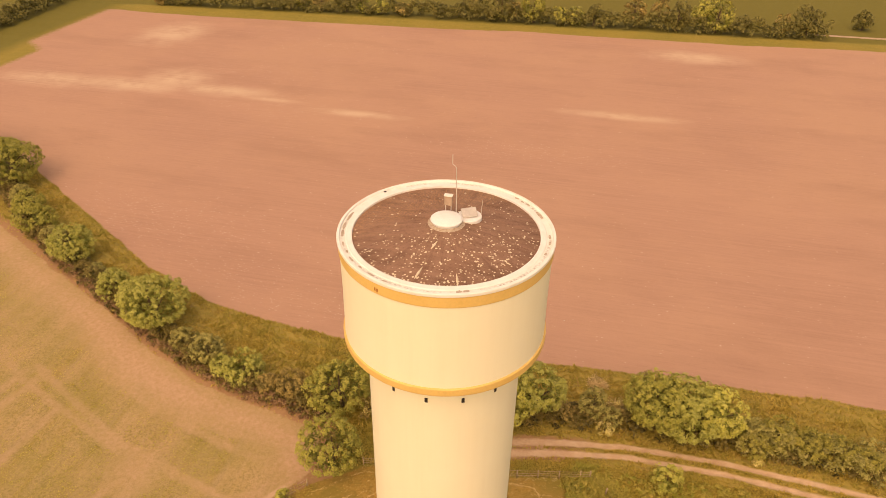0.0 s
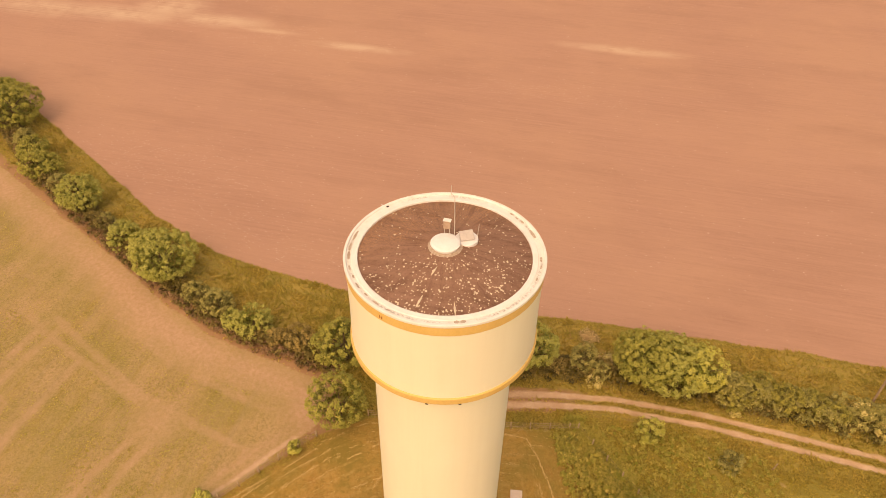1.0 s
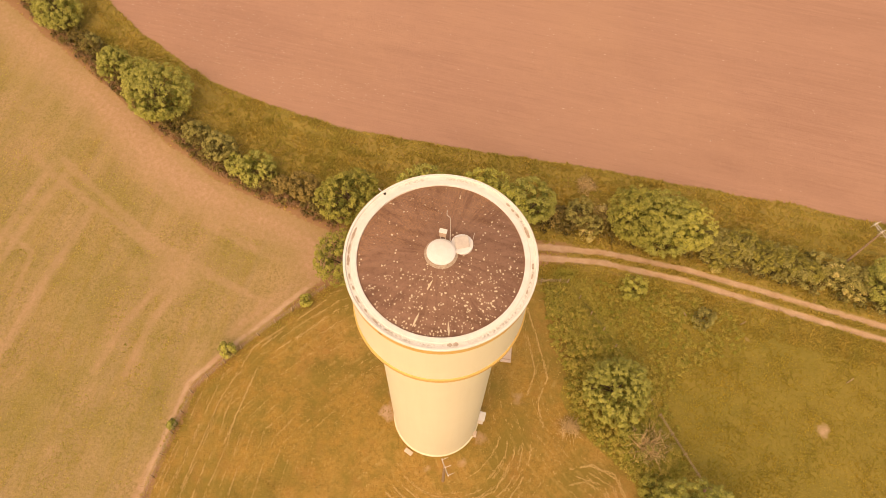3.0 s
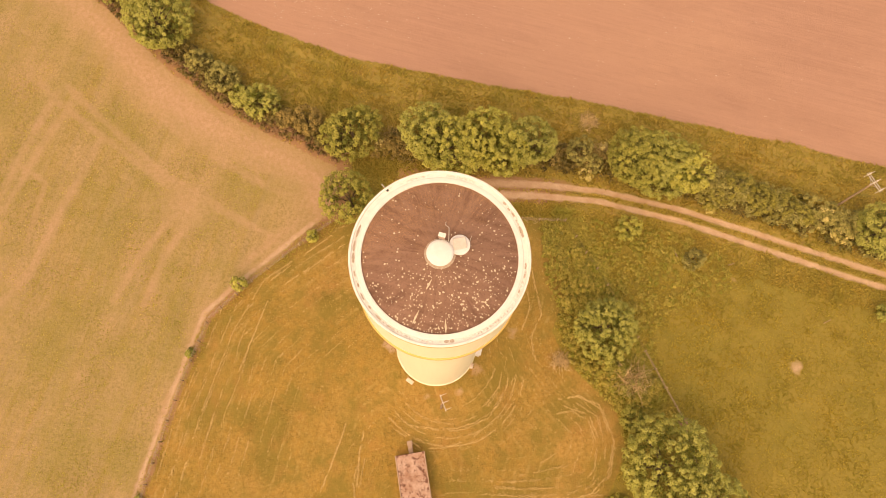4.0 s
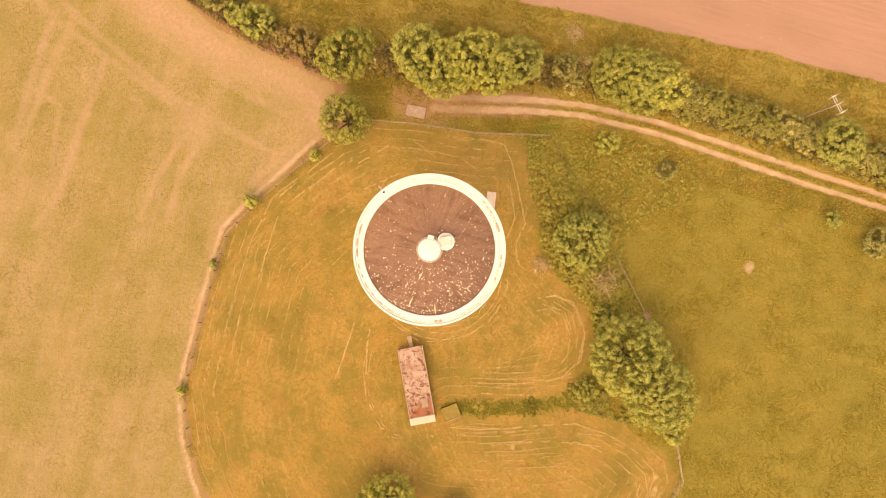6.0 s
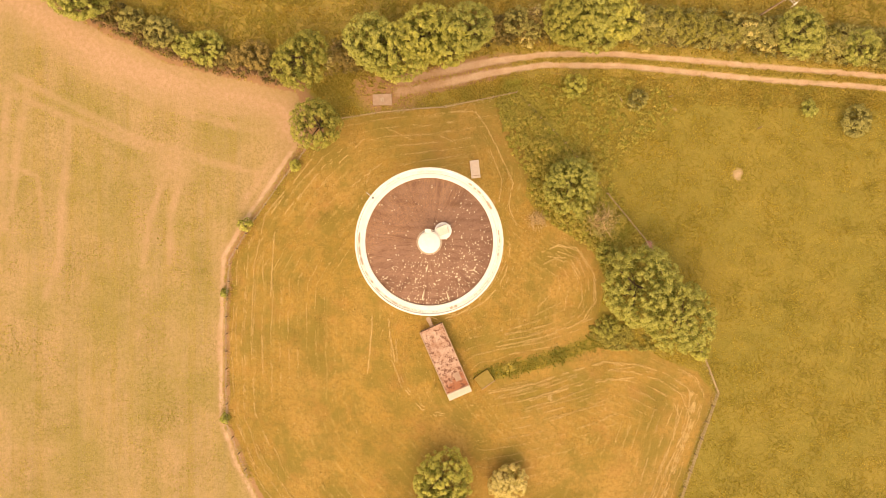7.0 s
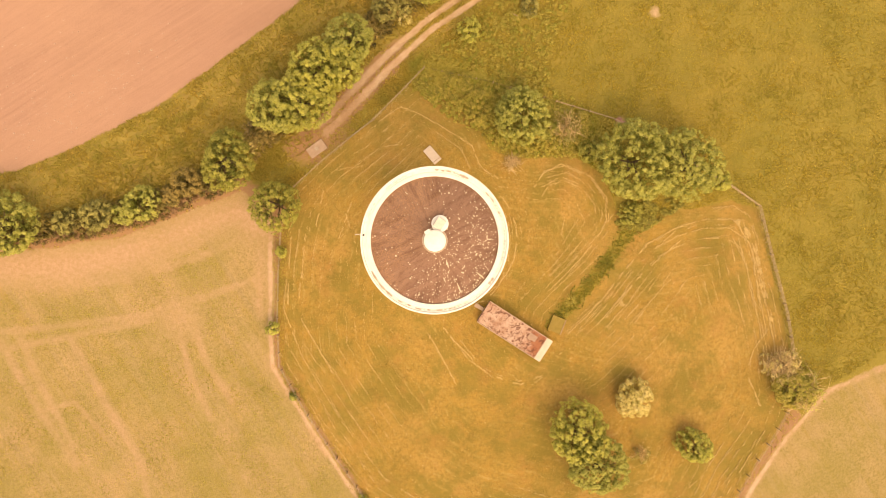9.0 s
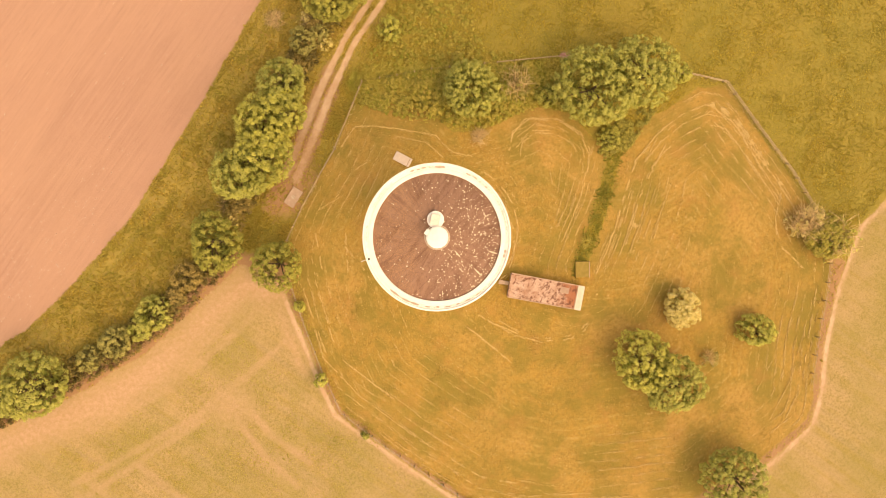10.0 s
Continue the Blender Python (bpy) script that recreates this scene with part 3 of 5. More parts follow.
gx = spread(-104, 84, 0.48, 2600)
gy = np.concatenate([spread(-70, 60, 0.48, 2600)])
gy = np.unique(np.round(np.concatenate([gy[gy <= 60], np.arange(60.6, 218, 1.0), 218 + np.cumsum(1.15 ** np.arange(1, 44))]), 3))
GX, GY = np.meshgrid(gx, gy)
Z = zones(GX, GY)
GZ = height(GX, GY, Z)
cover = np.zeros(GX.shape, int)
cover[Z["mown"] > 0.5] = 1
cover[Z["crop"] > 0.5] = 2
cover[Z["plough"] > 0.5] = 3
cover[(Z["worn"] > 0.5) & (np.minimum(line_distance(GX, GY, RUT_A), line_distance(GX, GY, RUT_B)) < 2.2)] = 4
ny, nx = GX.shape
idx = np.arange(nx * ny).reshape(ny, nx)
quads = np.stack([idx[:-1, :-1], idx[:-1, 1:], idx[1:, 1:], idx[1:, :-1]], -1).reshape(-1, 4)
kind_of = cover[:-1, :-1].ravel()
pts = np.stack([GX.ravel(), GY.ravel(), GZ.ravel()], -1)
for code, name, label in ((0, "ground", "rough olive meadow grass with drier tufts"), (1, "ground_lawn", "amber mown grass round the water tower"),
                          (2, "ground_crop_field", "pale dry field with thin green crop and wheel marks"), (3, "ground_ploughed_field", "bare reddish ploughed field with harrow lines"),
                          (4, "road_farm_track", "earth farm track with two worn wheel ruts")):
    f = quads[kind_of == code]
    used, back = np.unique(f, return_inverse=True)
    me = mesh_from(name, pts[used], back.reshape(-1, 4), M_GROUND, smooth=True)
    for key in Z:
        me.attributes.new(key, "FLOAT", "POINT").data.foreach_set("value", Z[key].ravel()[used].astype(np.float32))
    tagged(new(name, me), label, "ground" if code != 4 else "farm track", kind="structure")


def floor_at(x, y):
    a, b = np.atleast_1d(np.asarray(x, float)), np.atleast_1d(np.asarray(y, float))
    return height(a, b)


# ---- the water tower ----
def water_tower():
    t = thing("water_tower", pose(0, 0, 0), "tall cream water tower with ochre bands and brown domed roof", "water tower")
    part("shaft", lathe([(5.18, -0.3), (5.18, 0.25), (5.06, 0.3), (5.05, 18), (5.05, 35.9), (4.6, 36.0)], 128), M_CREAM, t, "smooth cream painted round concrete shaft")
    part("tank", lathe([(5.0, 35.35), (5.15, 35.35), (6.36, 36.42), (6.42, 36.5), (6.40, 37.2), (6.37, 40), (6.40, 43.0), (6.43, 43.1), (5.9, 43.1)], 128), M_CREAM, t, "cream painted drum of the tank")
    part("lower_band", lathe([(6.30, 36.30), (6.50, 36.36), (6.52, 36.44), (6.52, 36.84), (6.46, 36.90), (6.38, 36.90)], 128, True), M_OCHRE, t, "ochre band round the foot of the tank")
    part("upper_band", lathe([(6.38, 42.72), (6.455, 42.72), (6.465, 42.76), (6.465, 43.42), (6.38, 43.42)], 128, True), M_OCHRE, t, "ochre band under the roof edge")
    ring = part("parapet", lathe([(6.44, 43.40), (6.50, 43.43), (6.52, 43.47), (6.52, 43.62), (6.49, 43.65), (6.36, 43.65), (6.34, 43.62), (6.32, 43.54), (6.0, 43.53), (5.96, 43.58), (5.70, 43.60),
                                 (5.62, 43.58), (5.60, 43.40)], 144, True), M_PARAPET, t, "white painted coping ring with a shallow gutter")
    for a0, length, r0, r1 in ((33, 8, 6.03, 6.27), (178, 9, 6.06, 6.24), (-171, 7, 6.08, 6.26), (-163, 7, 6.06, 6.27), (-70, 3.0, 6.0, 6.24), (-66.4, 3.0, 6.0, 6.24),
                              (46, 3, 6.08, 6.26), (51, 2.4, 6.05, 6.2), (56, 3.2, 6.1, 6.26), (9, 4, 6.06, 6.22), (2, 3, 6.1, 6.24), (-9, 2.6, 6.06, 6.2), (-152, 4, 6.1, 6.25), (-144, 3, 6.06, 6.2), (-136, 5, 6.12, 6.25), (-127, 3, 6.08, 6.22), (-118, 4, 6.1, 6.24), (-109, 2.4, 6.1, 6.22)):
        n = 10
        bm = bmesh.new()
        lo, hi = [], []
        for i in range(n + 1):
            a = radians(a0 - length / 2 + length * i / n)
            e = math.sin(math.pi * min(max(i / n, 0.06), 0.94)) ** 0.35
            mid, half = (r0 + r1) / 2, (r1 - r0) / 2 * e * random.uniform(0.7, 1.1)
            lo.append(bm.verts.new(((mid - half) * math.cos(a), (mid - half) * math.sin(a), 43.538)))
            hi.append(bm.verts.new(((mid + half) * math.cos(a), (mid + half) * math.sin(a), 43.538)))
        for i in range(n):
            bm.faces.new((lo[i], hi[i], hi[i + 1], lo[i + 1]))
        top = bmesh.ops.extrude_face_region(bm, geom=list(bm.faces))
        bmesh.ops.translate(bm, vec=(0, 0, 0.012), verts=[v for v in top["geom"] if isinstance(v, bmesh.types.BMVert)])
        bmesh.ops.recalc_face_normals(bm, faces=bm.faces)
        part("moss_patch", bm, M_MOSS, ring, "grey moss grown in the gutter")
    rise = 0.85

    def roof_z(r):
        return 43.46 + rise * (1 - r / 5.65)
    roof = part("roof", lathe([(5.63, 43.36), (5.63, roof_z(5.63)), (4.2, roof_z(4.2)), (2.6, roof_z(2.6)), (1.2, roof_z(1.2)), (0, roof_z(0))], 128), M_FELT, t, "shallow brown felted roof cone spotted with lichen")
    # lapped seams of the felt, and radial joints
    turn = radians(-8)
    for i in range(-5, 6):
        off = i * 0.98 + random.uniform(-0.08, 0.08)
        half = math.sqrt(5.55 ** 2 - off ** 2)
        p = []
        for s in np.linspace(-half, half, 23):
            x, y = s * math.cos(turn) - off * math.sin(turn), s * math.sin(turn) + off * math.cos(turn)
            p.append((x, y, roof_z(math.hypot(x, y)) + 0.004))
        part("seam", tube_bm(p, [0.015] * len(p), 4), M_FELT, roof)
    for a in (-62, -88, -118, -150, 20, 55, 100, 140):
        p = [(r * math.cos(radians(a)), r * math.sin(radians(a)), roof_z(r) + 0.002) for r in np.linspace(1.0, 5.5, 8)]
        part("seam", tube_bm(p, [0.011] * len(p), 4), M_FELT, roof)
    # lichen rosettes, denser to the south and east
    bm = bmesh.new()
    made = 0
    lr = random.Random(5)
    while made < 640:
        a, r = lr.uniform(-math.pi, math.pi), 5.5 * math.sqrt(lr.random())
        x, y = r * math.cos(a), r * math.sin(a)
        want = 0.035 + 0.24 * max(0.0, math.cos(a + 1.3)) ** 0.7 + 0.20 * max(0.0, math.cos(a + 1.15)) * (r / 5.5) ** 2 + 0.10 * max(0.0, math.cos(a - 0.1)) ** 3
        if r < 1.1 or lr.random() > want:
            continue
        size = lr.choice((0.022, 0.028, 0.034, 0.04, 0.048, 0.056, 0.064)) * lr.uniform(0.8, 1.3)
        ring_v = []
        for i in range(8):
            k = size * lr.uniform(0.7, 1.2)
            px, py = x + k * math.cos(i * math.pi / 4), y + k * math.sin(i * math.pi / 4)
            ring_v.append(bm.verts.new((px, py, roof_z(math.hypot(px, py)) + 0.004)))
        c = bm.verts.new((x, y, roof_z(r) + 0.02))
        for i in range(8):
            bm.faces.new((ring_v[i], ring_v[(i + 1) % 8], c))
        made += 1
    tagged(part("lichen", bm, M_LICHEN, roof, "scattered round cream lichen spots"), kind="stuff")
    for cx, cy, dx, dy in ((-0.42, -4.7, 0.10, 0.55), (1.75, -4.75, -0.16, 0.5), (-0.15, -2.3, 0.10, 0.42)):
        p = [(cx + dx * s, cy + dy * s, roof_z(math.hypot(cx + dx * s, cy + dy * s)) + 0.006) for s in (-0.9, -0.4, 0, 0.4, 0.9)]
        part("lichen_streak", tube_bm(p, [0.02, 0.06, 0.08, 0.05, 0.015], 6), M_LICHEN, roof, "long pale lichen streak")
    vent = part("roof_vent", lathe([(0.84, 44.05), (0.86, 44.30), (0.93, 44.33), (0.96, 44.37), (0.95, 44.43), (0.80, 44.50), (0.4, 44.57), (0, 44.59)], 64), M_VENT, t, "white domed round roof vent")
    # thin raised ring added to show the pale stain on the felt round the vent
    part("stain_ring", lathe([(1.12, roof_z(1.12) - 0.02), (1.12, roof_z(1.12) + 0.012), (0.84, roof_z(0.84) + 0.015), (0.84, roof_z(0.84) - 0.03)], 48, True), M_MOSS, vent)
    # hatch beside the vent, its square lid lying open on the round curb
    bm = lathe([(0.74, 43.80), (0.75, 44.20), (0.72, 44.25), (0, 44.26)], 48)
    bmesh.ops.translate(bm, vec=(1.17, 1.01, 0), verts=bm.verts)
    hatch = part("hatch", bm, M_VENT, t, "round white access hatch with a tilted lid")
    bm = box((0.92, 0.80, 0.06), (0, 0, 0), 0.015)
    bmesh.ops.transform(bm, matrix=pose(1.15, 1.05, 44.42, 14, -4, 24), verts=bm.verts)
    part("hatch_lid", bm, M_STEEL, hatch, "square grey sheet metal lid")
    # small cabinet on two legs behind the vent
    cab = part("equipment_box", box((0.46, 0.24, 0.62), (-0.14, 1.0, 45.10), 0.02), M_CONCRETE, t, "small pinkish grey equipment box")
    part("hood", box((0.52, 0.32, 0.07), (-0.14, 1.0, 45.44), 0.015), M_PARAPET, cab)
    for s in (-0.17, 0.17):
        part("leg", box((0.04, 0.05, 0.95), (-0.14 + s, 1.0, 44.36)), M_STEEL, cab)
    part("mast", tube_bm([(0.36, 1.0, 43.8), (0.34, 1.02, 45.6), (0.30, 1.05, 47.25), (0.24, 1.06, 47.36), (0.06, 1.09, 47.46), (0.05, 1.10, 47.6), (0.05, 1.11, 48.1)], [0.035, 0.03, 0.026, 0.026, 0.024, 0.022, 0.018], 8), M_STEEL, t, "thin pale mast with a cranked tip")
    part("whip_aerial", tube_bm([(1.78, 1.45, 43.75), (1.8, 1.5, 44.5), (1.84, 1.58, 45.1)], [0.03, 0.022, 0.014], 6), M_STEEL, t, "short leaning whip aerial")
    spout = part("overflow_pipe", tube_bm([(-5.10, 3.80, 43.32), (-5.30, 3.95, 43.32), (-5.62, 4.18, 43.30)], [0.05, 0.05, 0.045], 8), M_STEEL, t, "short pipe stub across the coping")
    part("pipe_collar", lathe([(0.0, 0.03), (0.09, 0.03), (0.10, 0)], 16), M_DARK, spout).location = (-5.03, 3.75, 43.545)
    # vent slots round the head of the shaft
    for i in range(14):
        a = radians(-88.9 + i * 360 / 14)
        s = part("slot", box((0.19, 0.10, 0.36), (0, 0, 0), 0.012), M_DARK, t, "dark narrow vent slot")
        s.matrix_local = pose(5.035 * math.cos(a), 5.035 * math.sin(a), 34.5, 0, 0, math.degrees(a) + 90)
        part("slot_frame", box((0.28, 0.06, 0.04), (0, -0.02, -0.21), 0.01), M_CREAM, s)
    for a, z in ((-113, 43.0), (-111.6, 42.97)):
        r = part("rust_mark", box((0.10, 0.015, 0.22), (0, 0, 0), 0.006), M_RUST, t, "rust run on the ochre band")
        r.matrix_local = pose(6.466 * math.cos(radians(a)), 6.466 * math.sin(radians(a)), z, 0, 0, a + 90)
    # meter cabinet and pipe casing at the foot
    cab = part("meter_cabinet", box((0.75, 0.95, 2.0), (5.32, 0.55, 1.0), 0.03), M_VENT, t, "white cabinet against the foot of the shaft")
    part("cabinet_roof", box((0.9, 1.1, 0.08), (5.36, 0.55, 2.05), 0.02), M_VENT, cab)
    part("pipe_casing", box((0.45, 0.6, 0.9), (5.05, -1.35, 0.45), 0.03), M_PALE_SLAB, t, "low pale concrete casing")
    part("step", box((1.0, 0.5, 0.3), (-2.0, -5.3, 0.12), 0.03, radians(-20)), M_PALE_SLAB, t, "pale concrete step")


water_tower()


# ---- trees and shrubs ----
def leaf_cloud(r, centres, radius, per, leaf, outward, tone):
    """Folded leaf quads gathered in clumps round the centres; outward gives each clump's growing direction."""
    n = len(centres)
    d = r.normal(size=(n, per, 3)) + 1.15 * outward[:, None, :]
    d /= np.linalg.norm(d, axis=2)[..., None]
    p = centres[:, None, :] + d * (np.asarray(radius).reshape(-1, 1, 1) * (0.62 + 0.50 * r.random((n, per, 1))))
    nrm = d + 0.25 * np.array([0, 0, 1]) + 0.30 * r.normal(size=d.shape)
    nrm /= np.linalg.norm(nrm, axis=2)[..., None]
    u = np.cross(nrm, r.normal(size=d.shape))
    u /= np.linalg.norm(u, axis=2)[..., None] + 1e-9
    w = np.cross(nrm, u)
    s = leaf * (0.6 + 0.8 * r.random((n, per, 1)))
    p, u, w, nrm, s = (a.reshape(-1, a.shape[-1]) for a in (p, u, w, nrm, s))
    v = np.stack([p - u * s * 0.66, p - w * s * 0.50 + nrm * s * 0.12, p + u * s * 0.66, p + w * s * 0.50 + nrm * s * 0.12], 1).reshape(-1, 3)
    k = np.arange(len(p)) * 4
    f = np.concatenate([np.stack([k, k + 1, k + 2], 1), np.stack([k, k + 2, k + 3], 1)])
    deep = np.repeat(np.repeat(tone, per), 4)
    return v, f, deep


def tree(name, x, y, radius, tall, leaves, label, category, seed, lobe=0.44, per=34, leaf=0.16, base=0.16, flat=1.0, gappy=0.03, group=""):
    """A tapered trunk with limbs, and a lumpy crown of leaf clumps round the limbs' ends."""
    r = np.random.default_rng(seed)
    z0 = float(floor_at(x, y)[0])
    t = thing(name, pose(x, y, z0 - 0.05), label, category, group)
    low = tall * base
    mid, half = (tall + low) / 2, (tall - low) / 2 * flat
    knobs = r.normal(size=(9, 3))
    knobs /= np.linalg.norm(knobs, axis=1)[:, None]
    gain = r.uniform(-0.17, 0.17, 9)

    def reach(d):
        return 1.0 + (np.clip(d @ knobs.T - 0.35, 0, None) * gain * 2.0).sum(1)
    n = max(12, int(3.7 * (radius / lobe) ** 2))
    d = r.normal(size=(n * 4, 3))
    d /= np.linalg.norm(d, axis=1)[:, None]
    wide = max(1.0, radius / half)
    even = np.sqrt(1 - d[:, 2] ** 2 + (wide * d[:, 2]) ** 2) / wide
    d = d[(d[:, 2] > -0.8) & (r.random(len(d)) < even)][:n]
    skip = smooth_noise(d[:, 0] * 3 + seed, d[:, 1] * 3 + d[:, 2], 1.0, seed % 97) < gappy
    d = d[~skip]
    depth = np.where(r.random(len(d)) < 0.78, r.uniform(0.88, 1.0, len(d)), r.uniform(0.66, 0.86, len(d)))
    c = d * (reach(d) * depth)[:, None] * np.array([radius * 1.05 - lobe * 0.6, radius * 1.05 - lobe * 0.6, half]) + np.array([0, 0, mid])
    # deeper clumps get darker leaf colour, painting shade into the crown's gaps
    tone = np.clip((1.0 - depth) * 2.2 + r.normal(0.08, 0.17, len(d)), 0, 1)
    up = d * 0.8 + np.array([0, 0, 0.5])
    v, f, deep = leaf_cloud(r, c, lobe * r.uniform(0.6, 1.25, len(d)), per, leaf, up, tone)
    # inner fill clumps, coloured nearly full dark as painted crown shade
    k = max(10, n // 4)
    e = r.normal(size=(k, 3))
    e /= np.linalg.norm(e, axis=1)[:, None]
    inner = e * (reach(e) * r.uniform(0.45, 0.76, k))[:, None] * np.array([radius, radius, half]) + np.array([0, 0, mid])
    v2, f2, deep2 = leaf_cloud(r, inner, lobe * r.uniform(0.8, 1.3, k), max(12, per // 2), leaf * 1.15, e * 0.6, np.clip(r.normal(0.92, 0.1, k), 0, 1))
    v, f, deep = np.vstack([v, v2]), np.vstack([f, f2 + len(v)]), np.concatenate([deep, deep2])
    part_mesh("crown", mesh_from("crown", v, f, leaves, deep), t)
    w = max(0.05, 0.035 * tall + 0.012 * radius)
    lean = r.normal(0, 0.04 * tall, 2)
    stem = [(0, 0, 0), (lean[0] * 0.3, lean[1] * 0.3, low * 0.7), (lean[0] * 0.7, lean[1] * 0.7, low + half * 0.7), (lean[0], lean[1], mid + half * 0.55)]
    part("trunk", tube_bm(stem, [w * 1.35, w, w * 0.65, w * 0.15], 8), M_BARK, t)
    for i in range(7 if radius > 2 else 4):
        e = c[r.integers(len(c))] * np.array([0.8, 0.8, 0.95])
        s = np.array(stem[1]) + (np.array(stem[2]) - np.array(stem[1])) * r.random()
        m = (s + e) / 2 + np.array([0, 0, 0.12 * radius])
        part("limb", tube_bm([s, m, e], [w * 0.45, w * 0.28, w * 0.08], 5), M_BARK, t)
    return t


OAK, HAW = "broad green oak tree in full leaf", "dense green hawthorn tree in the hedge"
TREES = [
    # x, y, radius, height, leaves, label, seed
    (-16.4, 15.3, 3.4, 6.4, M_LEAF_DEEP, "round green tree at the corner of the compound fence", 1),
    (-19.0, 24.9, 4.0, 6.8, M_LEAF_DEEP, HAW, 2),
    (-8.8, 26.7, 4.0, 7.6, M_LEAF, OAK, 3),
    (-5.6, 25.8, 3.9, 7.8, M_LEAF_LIME, "yellow-green field maple beside the farm track", 4),
    (-1.8, 28.2, 4.0, 8.2, M_LEAF_LIME, "yellow-green field maple beside the farm track", 5),
    (1.6, 27.2, 3.7, 7.4, M_LEAF_LIME, "yellow-green field maple beside the farm track", 6),
    (4.9, 29.0, 3.7, 7.4, M_LEAF, OAK, 7),
    (19.4, 31.0, 4.5, 7.6, M_LEAF_DEEP, OAK, 8),
    (22.8, 30.6, 4.3, 7.2, M_LEAF, OAK, 9),
    (26.0, 31.2, 3.7, 6.4, M_LEAF_LIME, "bright lime-green maple at the end of the hedge", 10),
    (52.8, 30.2, 3.6, 6.0, M_LEAF, HAW, 11),
    (-50.6, 32.9, 4.6, 7.4, M_LEAF, "large round green tree in the field hedge", 12),
    (-72.5, 44.5, 3.6, 6.2, M_LEAF, HAW, 13),
    (-101.5, 65.0, 5.4, 8.4, M_LEAF_DEEP, OAK, 14),
    (-108.0, 70.5, 4.2, 7.0, M_LEAF_DEEP, OAK, 15),
    (-118.0, 75.5, 4.8, 7.6, M_LEAF_DEEP, OAK, 16),
    (30.6, -7.2, 5.5, 9.0, M_LEAF, "big spreading green tree by the compound fence", 18),
    (36.4, -11.6, 4.9, 8.4, M_LEAF, "big spreading green tree by the compound fence", 19),
    (2.7, -36.0, 4.5, 7.0, M_LEAF_LIME, "green tree standing on the mown grass", 20),
    (2.3, -42.2, 4.4, 6.4, M_LEAF, "green tree standing on the mown grass", 21),
    (-3.4, -57.4, 4.5, 7.2, M_LEAF, "green tree on the edge of the south field", 22),
]
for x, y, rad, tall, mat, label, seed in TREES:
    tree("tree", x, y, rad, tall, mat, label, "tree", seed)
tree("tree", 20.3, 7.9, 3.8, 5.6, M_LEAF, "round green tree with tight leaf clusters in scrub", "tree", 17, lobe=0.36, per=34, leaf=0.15)
